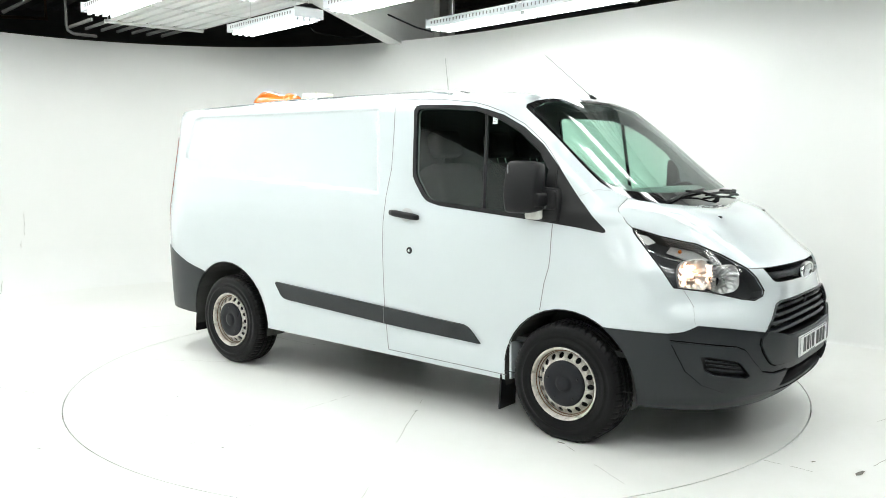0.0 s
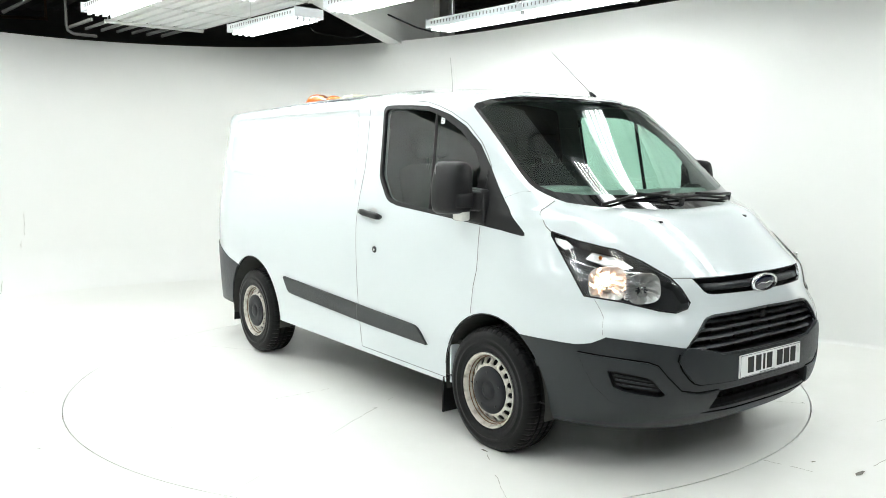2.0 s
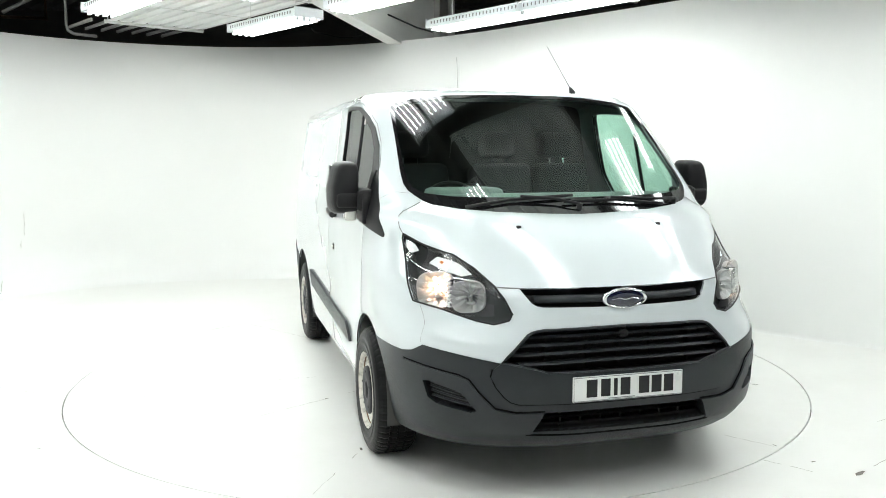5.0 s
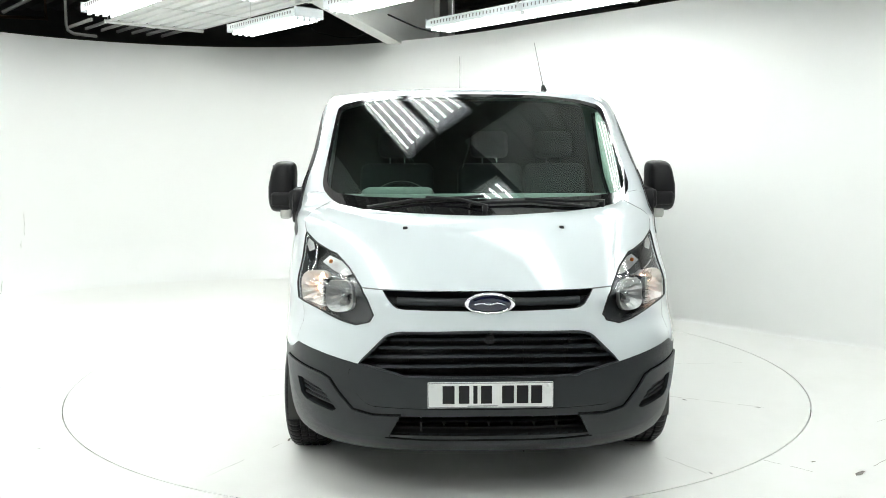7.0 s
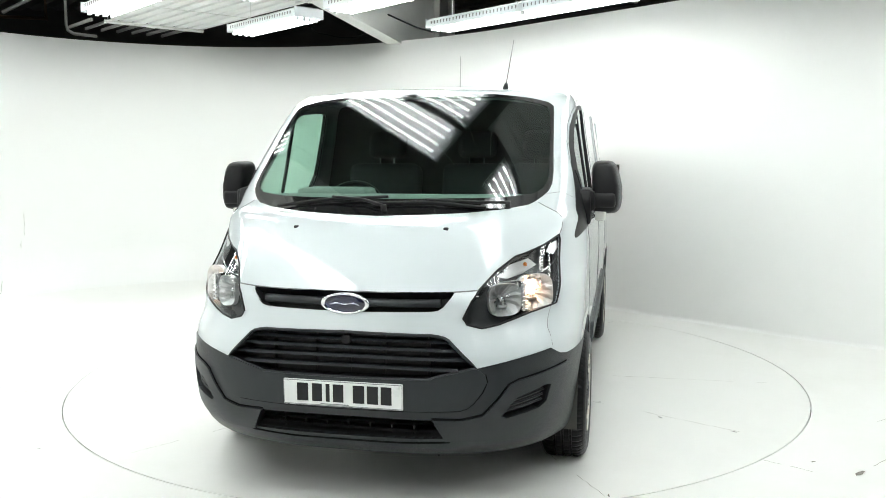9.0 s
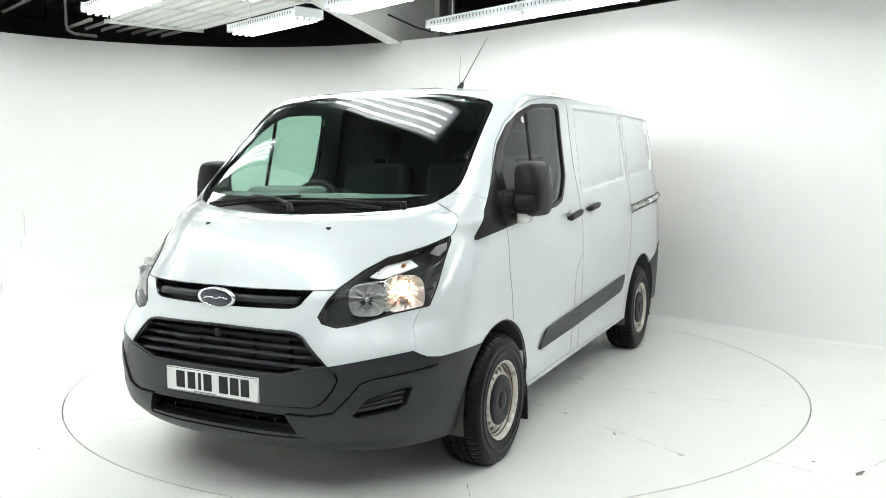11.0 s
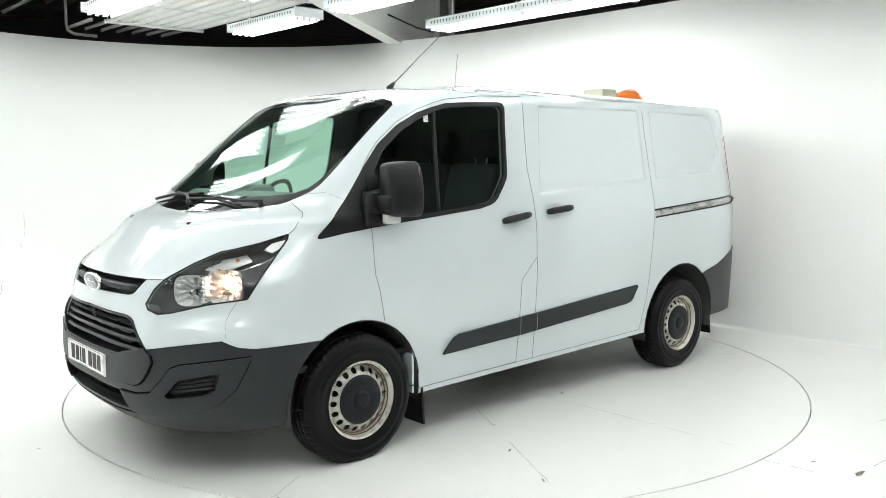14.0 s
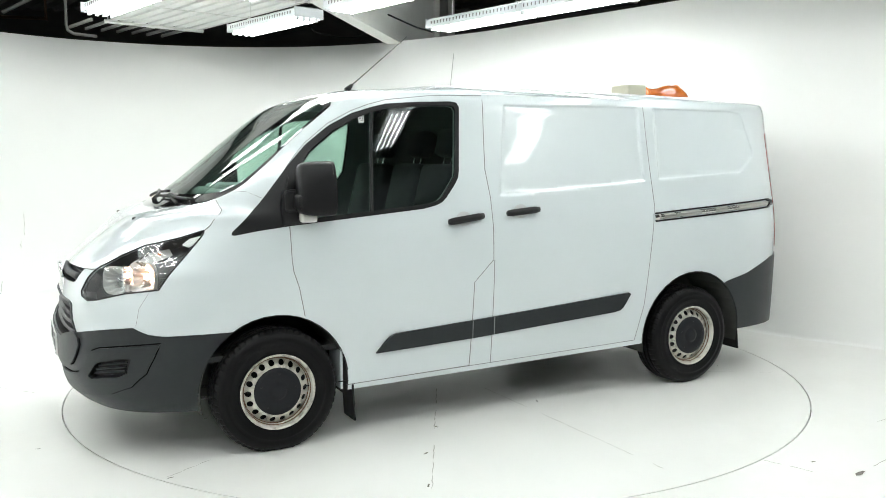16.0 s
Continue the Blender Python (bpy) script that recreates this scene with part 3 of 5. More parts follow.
def skin():
    levels = [0.20, 0.22, 0.24, 0.27] + [0.30 + 0.03 * k for k in range(22)] + [0.955, 0.97, 0.985, 1.0, 1.015] + \
             [1.035 + 0.022 * k for k in range(9)] + [1.225, 1.238, 1.25, 1.262, 1.274, 1.286, 1.30, 1.32] + \
             [1.345 + 0.026 * k for k in range(20)] + [1.86, 1.875, 1.89, 1.902, 1.913, 1.924, 1.935]
    rows = []
    for z in levels:
        rows.append([Vector((x, y, z)) for x, y in contour(z)])
    top = rows[-1]
    xa, xb = -0.85, -3.5
    for r in (0.97, 0.93, 0.87, 0.8, 0.7, 0.55, 0.4, 0.25, 0.12, 0.0):
        ring = []
        for p in top:
            x = p.x
            if x > xa:
                x = xa + (x - xa) * r
            elif x < xb:
                x = xb + (x - xb) * r
            ease = max(0.0, min(1.0, (-0.7 - x) / 0.6))          # the load bay's roof stands fuller than the cab's
            full = ease * ease * (3 - 2 * ease) * (1 - 0.65 * max(0.0, min(1.0, (-2.6 - x) / 1.3)))
            ring.append(Vector((x, p.y * r, 1.935 + 0.054 * (1 - r ** 2.4) + 0.040 * full * (1 - r ** 7))))
        rows.append(ring)
    bm = bmesh.new()
    grid = {}
    for s in (1, -1):
        for i, row in enumerate(rows):
            for j, p in enumerate(row):
                grid[s, i, j] = bm.verts.new((p.x, s * p.y, p.z))
    n = len(rows[0])
    for s in (1, -1):
        for i in range(len(rows) - 1):
            for j in range(n - 1):
                q = [grid[s, i, j], grid[s, i, j + 1], grid[s, i + 1, j + 1], grid[s, i + 1, j]]
                bm.faces.new(q if s > 0 else q[::-1])
    bmesh.ops.remove_doubles(bm, verts=bm.verts, dist=2e-4)
    bmesh.ops.dissolve_degenerate(bm, edges=bm.edges, dist=1e-5)
    bm.normal_update()
    return bm


def flat(p, d):
    """Coordinates across the direction d."""
    d = Vector(d).normalized()
    up = Vector((0, 0, 1))
    u = d.cross(up).normalized()
    v = u.cross(d)
    return p.dot(u), p.dot(v)


def inside(q, poly):
    x, y = q
    hit = False
    n = len(poly)
    for i in range(n):
        (x1, y1), (x2, y2) = poly[i], poly[(i + 1) % n]
        if (y1 > y) != (y2 > y) and x < (x2 - x1) * (y - y1) / (y2 - y1) + x1:
            hit = not hit
    return hit


def cut(bm, outline, d, index):
    """Cuts the skin along an outline seen along d; the faces within get the number index."""
    d = Vector(d).normalized()
    lay = bm.faces.layers.int["region"]
    pts = [Vector(p) for p in outline]
    poly = [flat(p, d) for p in pts]
    lo = (min(p[0] for p in poly), min(p[1] for p in poly))
    hi = (max(p[0] for p in poly), max(p[1] for p in poly))
    bm.normal_update()

    def span(f):
        qs = [flat(v.co, d) for v in f.verts]
        return min(q[0] for q in qs), min(q[1] for q in qs), max(q[0] for q in qs), max(q[1] for q in qs)

    cand = []
    for f in bm.faces:
        if f.normal.dot(d) < -0.02 and (abs(d.y) < 0.9 or f.calc_center_median().y * d.y < 0):
            a = span(f)
            if a[2] > lo[0] and a[0] < hi[0] and a[3] > lo[1] and a[1] < hi[1]:
                cand.append(f)
    n = len(pts)
    cand = set(cand)
    for i in range(n):
        a, b = pts[i], pts[(i + 1) % n]
        if (b - a).length < 1e-5:
            continue
        no = (b - a).cross(d).normalized()
        pa, pb = poly[i], poly[(i + 1) % n]
        x0, x1 = sorted((pa[0], pb[0]))
        y0, y1 = sorted((pa[1], pb[1]))
        near = []
        for f in cand:
            s = span(f)
            if s[2] >= x0 and s[0] <= x1 and s[3] >= y0 and s[1] <= y1:
                ds = [(v.co - a).dot(no) for v in f.verts]
                if min(ds) < -1e-6 and max(ds) > 1e-6:
                    near.append(f)
        if not near:
            continue
        geom = list(near) + list({e for f in near for e in f.edges}) + list({v for f in near for v in f.verts})
        r = bmesh.ops.bisect_plane(bm, geom=geom, plane_co=a, plane_no=no, dist=1e-5)
        cand = {f for f in cand if f.is_valid} | {g for g in r["geom"] if isinstance(g, bmesh.types.BMFace)}
        cand |= {f for e in r["geom_cut"] if isinstance(e, bmesh.types.BMEdge) for f in e.link_faces if f.normal.dot(d) < -0.02}
    for f in cand:
        if f.is_valid and inside(flat(f.calc_center_median(), d), poly):
            f[lay] = index


def mirrored(outline):
    return [(x, -y, z) for x, y, z in outline]


def side(pts, s=1):
    return [(x, s * 1.0, z) for x, z in pts]


def take(bm, index, offset=0.0, thick=0.0, also=None):
    """The region as a mesh of its own, moved out by offset and given a rim of depth thick; it keeps the whole skin's normals."""
    lay = bm.faces.layers.int["region"]
    out = bmesh.new()
    keep = out.verts.layers.float_vector.new("skin_normal")
    edge = out.faces.layers.int.new("rim")
    seen = {}
    bm.normal_update()
    for f in bm.faces:
        if f[lay] == index or (also is not None and also(f[lay], f.calc_center_median())):
            vs = []
            for v in f.verts:
                if v not in seen:
                    seen[v] = out.verts.new(v.co + v.normal * offset)
                    seen[v][keep] = v.normal
                vs.append(seen[v])
            try:
                out.faces.new(vs)
            except ValueError:
                pass
    if thick:
        rim = [e for e in out.edges if len(e.link_faces) == 1]
        low = {}
        for e in rim:
            for v in e.verts:
                if v not in low:
                    low[v] = out.verts.new(v.co - v[keep] * thick)
        for e in rim:
            a, b = e.link_loops[0].vert, e.link_loops[0].link_loop_next.vert
            out.faces.new((b, a, low[a], low[b]))[edge] = 1
    return out


def even_out(out, axis):
    """Blown glass: the shading of a pane follows one even curve, x (or y) as a low polynomial of the other two."""
    keep = out.verts.layers.float_vector["skin_normal"]
    co = np.array([v.co[:] for v in out.verts])
    u, w, h = (co[:, 1], co[:, 2] - 1.6, co[:, 0]) if axis == 0 else (co[:, 0] + 0.6, co[:, 2] - 1.55, co[:, 1])
    if axis == 0:
        terms = np.stack([np.ones_like(u), w, w * w, u * u, u * u * w, u ** 4], 1)
    else:
        terms = np.stack([np.ones_like(u), u, w, u * u, u * w, w * w], 1)
    c = np.linalg.lstsq(terms, h, rcond=None)[0]
    for v, a, b in zip(list(out.verts), u, w):
        if axis == 0:
            n = Vector((1, -(2 * c[3] * a + 2 * c[4] * a * b + 4 * c[5] * a ** 3), -(c[1] + 2 * c[2] * b + c[4] * a * a))).normalized()
        else:
            n = Vector((-(c[1] + 2 * c[3] * a + c[4] * b), 1, -0.75 * (c[2] + c[4] * a + 2 * c[5] * b)))
            n.normalize()
        v[keep] = n if n.dot(v[keep]) > 0 else -n
    return out


def even_bonnet(out):
    """The pressed bonnet: its shading leans on one even curve over (x, y)."""
    keep = out.verts.layers.float_vector["skin_normal"]
    co = np.array([v.co[:] for v in out.verts])
    x, y, z = co[:, 0] - 0.7, co[:, 1], co[:, 2]
    terms = np.stack([np.ones_like(x), x, x * x, x ** 3, y * y, x * y * y, y ** 4, x * x * y * y], 1)
    c = np.linalg.lstsq(terms, z, rcond=None)[0]
    for v, a, b in zip(list(out.verts), x, y):
        dx = c[1] + 2 * c[2] * a + 3 * c[3] * a * a + c[5] * b * b + 2 * c[7] * a * b * b
        dy = 2 * c[4] * b + 2 * c[5] * a * b + 4 * c[6] * b ** 3 + 2 * c[7] * a * a * b
        n = Vector((-dx, -dy, 1)).normalized()
        v[keep] = Vector(v[keep]).lerp(n, 0.85).normalized()
    return out


def circle_poly(cx, cz, r, n=40, z0=-1):
    return [(cx + r * math.cos(2 * math.pi * k / n), cz + r * math.sin(2 * math.pi * k / n)) for k in range(n)]


ARCH_F = circle_poly(-0.012, 0.325, 0.408)
ARCH_R = circle_poly(-2.945, 0.345, 0.435)

from mathutils.bvhtree import BVHTree


VAN_AT = Vector((1.553, 0.173, 0))
CBOX = (-3.16, -2.98, 0.0, 0.20)
LEFT, RIGHT, AHEAD = (0, -1, 0), (0, 1, 0), (-1, 0, 0)

# outlines on the skin, left side in (x, z), front in (y, z)
DOOR_FRONT = [(-0.30, 0.62), (-0.17, 0.715), (-0.141, 0.871), (-0.112, 0.96), (-0.104, 1.025), (-0.099, 1.197), (-0.094, 1.35), (-0.109, 1.508), (-0.17, 1.580),
              (-0.232, 1.644), (-0.366, 1.750), (-0.497, 1.820), (-0.600, 1.858), (-0.702, 1.885), (-0.963, 1.915), (-1.330, 1.930), (-1.312, 1.490), (-1.335, 1.323), (-1.340, 1.156)]
DOOR_END_LEFT = [(-1.340, 0.954), (-1.210, 0.827), (-1.200, 0.589), (-1.188, 0.322)]
DOOR_END_RIGHT = [(-1.340, 0.954), (-1.335, 0.60), (-1.322, 0.326)]
DOOR_FOOT = [(-0.41, 0.302), (-0.398, 0.45)]
SLIDING = [(-1.346, 1.934), (-1.318, 1.490), (-1.341, 1.323), (-1.346, 1.156), (-1.347, 0.954), (-1.335, 0.325), (-2.443, 0.348), (-2.508, 0.583), (-2.558, 1.034), (-2.584, 1.257),
           (-2.571, 1.480), (-2.55, 1.938)]
WINDOW = [(-0.109, 1.505), (-0.230, 1.632), (-0.363, 1.734), (-0.494, 1.804), (-0.600, 1.838), (-0.697, 1.862), (-0.90, 1.878), (-1.110, 1.886), (-1.150, 1.880), (-1.166, 1.855), (-1.151, 1.656), (-1.136, 1.491),
          (-1.128, 1.445), (-1.103, 1.405), (-1.040, 1.329), (-1.010, 1.303), (-0.972, 1.287), (-0.890, 1.269), (-0.097, 1.201), (0.057, 1.182), (0.180, 1.160), (0.197, 1.162), (0.194, 1.176), (0.045, 1.325)]
GLASS = [(-0.165, 1.492), (-0.250, 1.605), (-0.385, 1.710), (-0.508, 1.774), (-0.610, 1.812), (-0.704, 1.838), (-0.90, 1.855), (-1.100, 1.863), (-1.128, 1.857), (-1.142, 1.835), (-1.128, 1.656), (-1.112, 1.491), (-1.105, 1.455),
         (-1.080, 1.418), (-1.014, 1.336), (-0.985, 1.315), (-0.94, 1.303), (-0.874, 1.293), (-0.248, 1.240), (-0.165, 1.236)]
MOULD = [(-0.581, 0.467), (-0.632, 0.525), (-0.665, 0.555), (-0.701, 0.569), (-1.196, 0.599), (-2.370, 0.678), (-2.380, 0.668), (-2.325, 0.585), (-2.300, 0.568), (-2.251, 0.559), (-1.199, 0.492)]
REAR_BUMP = [(-3.240, 0.692), (-3.437, 0.738), (-3.604, 0.799), (-3.72, 0.838), (-4.2, 0.90), (-4.2, 0.1), (-3.1, 0.1), (-3.1, 0.60)]
TAIL = [(-3.745, 1.73), (-3.90, 1.75), (-4.1, 1.2), (-4.1, 0.90), (-3.845, 0.90), (-3.79, 1.2)]
PANEL_A = [(-1.470, 1.880), (-2.510, 1.892), (-2.518, 1.480), (-2.530, 1.400), (-1.400, 1.330)]
PANEL_B = [(-2.635, 1.890), (-3.358, 1.884), (-3.450, 1.868), (-3.550, 1.610), (-3.543, 1.560), (-3.397, 1.448), (-2.640, 1.408)]
PANEL_R = [(-1.470, 1.880), (-3.358, 1.886), (-3.450, 1.868), (-3.550, 1.610), (-3.543, 1.560), (-3.397, 1.448), (-1.400, 1.330)]
SCREEN = [(0.0, 1.931), (0.25, 1.929), (0.439, 1.921), (0.637, 1.896), (0.740, 1.870), (0.769, 1.848), (0.776, 1.815), (0.796, 1.621), (0.812, 1.480), (0.812, 1.425), (0.800, 1.392), (0.778, 1.369), (0.745, 1.343), (0.711, 1.326), (0.591, 1.306),
          (0.420, 1.292), (0.145, 1.281), (0.0, 1.278)]
SCREEN_CLEAR = [(0.0, 1.912), (0.25, 1.910), (0.437, 1.902), (0.600, 1.882), (0.700, 1.858), (0.740, 1.840), (0.754, 1.815), (0.774, 1.683), (0.790, 1.498), (0.788, 1.440), (0.772, 1.406), (0.728, 1.380), (0.596, 1.364), (0.423, 1.359), (0.0, 1.353)]
BONNET = [(0.0, 0.976), (0.461, 0.977), (0.570, 0.981), (0.628, 1.054), (0.699, 1.094), (0.734, 1.103), (0.810, 1.135), (0.870, 1.188), (0.879, 1.215), (0.880, 1.240), (0.870, 1.272), (0.845, 1.292), (0.816, 1.306), (0.758, 1.337),
          (0.745, 1.343), (0.711, 1.326), (0.591, 1.306), (0.420, 1.292), (0.145, 1.281), (0.0, 1.278)]
BUMPER = [(1.1, 0.668), (0.95, 0.664), (0.932, 0.664), (0.905, 0.676), (0.884, 0.696), (0.868, 0.711), (0.772, 0.696), (0.663, 0.676), (0.575, 0.659), (0.0, 0.659)]
SLOT = [(0.0, 0.978), (0.471, 0.979), (0.456, 0.955), (0.425, 0.914), (0.405, 0.902), (0.375, 0.897), (0.0, 0.892)]
GRILLE = [(0.0, 0.806), (0.38, 0.799), (0.41, 0.795), (0.437, 0.788), (0.455, 0.778), (0.573, 0.662), (0.406, 0.624), (0.381, 0.613), (0.0, 0.609)]
LOW = [(0.0, 0.440), (0.393, 0.436), (0.440, 0.345), (0.0, 0.343)]
VENT = [(0.862, 0.552), (0.840, 0.555), (0.745, 0.528), (0.725, 0.515), (0.672, 0.446), (0.690, 0.434), (0.815, 0.456), (0.844, 0.478)]
FOG = [(0.388, 0.440), (0.512, 0.437), (0.600, 0.454), (0.664, 0.523), (0.705, 0.580), (0.743, 0.597), (0.850, 0.615), (0.926, 0.627), (0.912, 0.56), (0.889, 0.474), (0.843, 0.405), (0.760, 0.362), (0.60, 0.336), (0.440, 0.340)]
CENTRE = [(0.575, 0.659), (0.608, 0.632), (0.616, 0.600), (0.595, 0.555), (0.561, 0.511), (0.535, 0.490), (0.505, 0.481), (0.289, 0.477), (0.0, 0.475)]
HEAD = [(0.323, 0.870, 1.188), (0.445, 0.810, 1.148), (0.555, 0.734, 1.118), (0.594, 0.699, 1.109), (0.703, 0.628, 1.054), (0.819, 0.567, 0.984), (0.863, 0.539, 0.935), (0.896, 0.510, 0.866),
        (0.896, 0.528, 0.840), (0.875, 0.590, 0.823), (0.832, 0.655, 0.834), (0.709, 0.781, 0.874), (0.560, 0.882, 0.895), (0.513, 0.891, 0.963), (0.408, 0.883, 1.083), (0.331, 0.877, 1.167)]
HEAD_WAY = (-0.674, -0.747, -0.146)


def front(half):
    """A front outline given for one half, closed over the middle."""
    other = [(-y, z) for y, z in reversed(half) if y > 1e-6]
    return [(1.0, y, z) for y, z in list(half) + other]


def van_skin():
    bm = skin()
    lay = bm.faces.layers.int.new("region")
    # the lower edge, with the van's slight rake
    no = Vector((0.0225, 0, 1)).normalized()
    bmesh.ops.bisect_plane(bm, geom=list(bm.verts) + list(bm.edges) + list(bm.faces), plane_co=(0, 0, 0.262), plane_no=no, clear_inner=True)
    lay = bm.faces.layers.int["region"]

    def inset(poly, by):
        n = len(poly)
        area = sum(poly[k][0] * poly[(k + 1) % n][1] - poly[(k + 1) % n][0] * poly[k][1] for k in range(n))
        sg = 1 if area > 0 else -1
        out = []
        for k in range(n):
            a, b, c = Vector(poly[k - 1]), Vector(poly[k]), Vector(poly[(k + 1) % n])
            e1, e2 = (b - a).normalized(), (c - b).normalized()
            n1, n2 = Vector((-e1.y, e1.x)) * sg, Vector((-e2.y, e2.x)) * sg
            m = n1 + n2
            out.append(b + m * (2 * by / max(0.5, m.length_squared)))
        return [(p.x, p.y) for p in out]

    def gap_to(q, poly):
        best = 9.0
        q = Vector(q)
        for k in range(len(poly)):
            a, b = Vector(poly[k]), Vector(poly[(k + 1) % len(poly)])
            t = max(0.0, min(1.0, (q - a).dot(b - a) / (b - a).length_squared))
            best = min(best, (q - a.lerp(b, t)).length)
        return best

    def press(poly, s, depth, ramp=0.024):
        """A pressed field in the side panel: an even ramp, then flat."""
        d = (0, -s, 0)
        cut(bm, side(poly, s), d, 98)
        cut(bm, side(inset(poly, ramp * 0.5), s), d, 98)
        cut(bm, side(inset(poly, ramp), s), d, 98)
        bm.normal_update()
        lay = bm.faces.layers.int["region"]
        inner = {v for f in bm.faces if f[lay] == 98 for v in f.verts}
        for v in inner:
            k = min(1.0, gap_to((v.co.x, v.co.z), poly) / ramp)
            v.co.y -= s * depth * k * k * (3 - 2 * k)
        for f in bm.faces:
            if f[lay] == 98:
                f[lay] = 0
    press(PANEL_A, 1, 0.009, 0.014)
    press(PANEL_B, 1, 0.009, 0.014)
    press(PANEL_R, -1, 0.009, 0.014)
    cut(bm, side(DOOR_FRONT + DOOR_END_LEFT + DOOR_FOOT), LEFT, 14)
    cut(bm, side(DOOR_FRONT + DOOR_END_RIGHT + DOOR_FOOT, -1), RIGHT, 15)
    cut(bm, side(SLIDING), LEFT, 16)
    cut(bm, front(BONNET), AHEAD, 17)
    cut(bm, [(1, y, z) for y, z in BUMPER[:-1]] + [(1, -y, z) for y, z in reversed(BUMPER[:-1])] + [(1, -1.1, 0.1), (1, 1.1, 0.1)], AHEAD, 10)
    for s, d, k in ((1, LEFT, 0), (-1, RIGHT, 1)):
        cut(bm, side(MOULD, s), d, 18 + k)
        cut(bm, side(WINDOW, s), d, 4 + k)
        cut(bm, side(GLASS, s), d, 6 + k)
        cut(bm, side(REAR_BUMP, s), d, 20)
        cut(bm, side(TAIL, s), d, 21 + k)
        cut(bm, side(ARCH_F, s), d, 1)
        cut(bm, side(ARCH_R, s), d, 1)
    cut(bm, front(SCREEN), AHEAD, 2)
    cut(bm, front(SCREEN_CLEAR), AHEAD, 3)
    cut(bm, [(1, y, z) for y, z in FOG], AHEAD, 26)
    cut(bm, [(1, -y, z) for y, z in FOG], AHEAD, 27)
    cut(bm, front(CENTRE), AHEAD, 28)
    cut(bm, front(SLOT), AHEAD, 8)
    cut(bm, front(GRILLE), AHEAD, 9)
    cut(bm, front(LOW), AHEAD, 11)
    cut(bm, [(1, y, z) for y, z in VENT], AHEAD, 24)
    cut(bm, [(1, -y, z) for y, z in VENT], AHEAD, 25)
    cut(bm, HEAD, HEAD_WAY, 12)
    cut(bm, mirrored(HEAD), (HEAD_WAY[0], -HEAD_WAY[1], HEAD_WAY[2]), 13)
    # whatever of the tail lies behind the rear corners stays bumper below
    lay = bm.faces.layers.int["region"]
    for f in bm.faces:
        c = f.calc_center_median()
        if c.x < -3.9 and c.z < 0.86 and f[lay] == 0:
            f[lay] = 20
    return bm


def drop_on(tree, pts, d, out=0.0, step=0.03, closed=False):
    """Points along a line, laid on the skin along d."""
    d = Vector(d).normalized()
    P = [Vector(p) for p in pts]
    if closed:
        P.append(P[0])
    line = []
    for a, b in zip(P, P[1:]):
        n = max(1, int((b - a).length / step))
        line += [a.lerp(b, k / n) for k in range(n)]
    line.append(P[-1])
    res = []
    for p in line:
        hit = tree.ray_cast(p - d * 3, d)
        if hit[0] is not None:
            res.append(hit[0] + hit[1] * out)
    return res


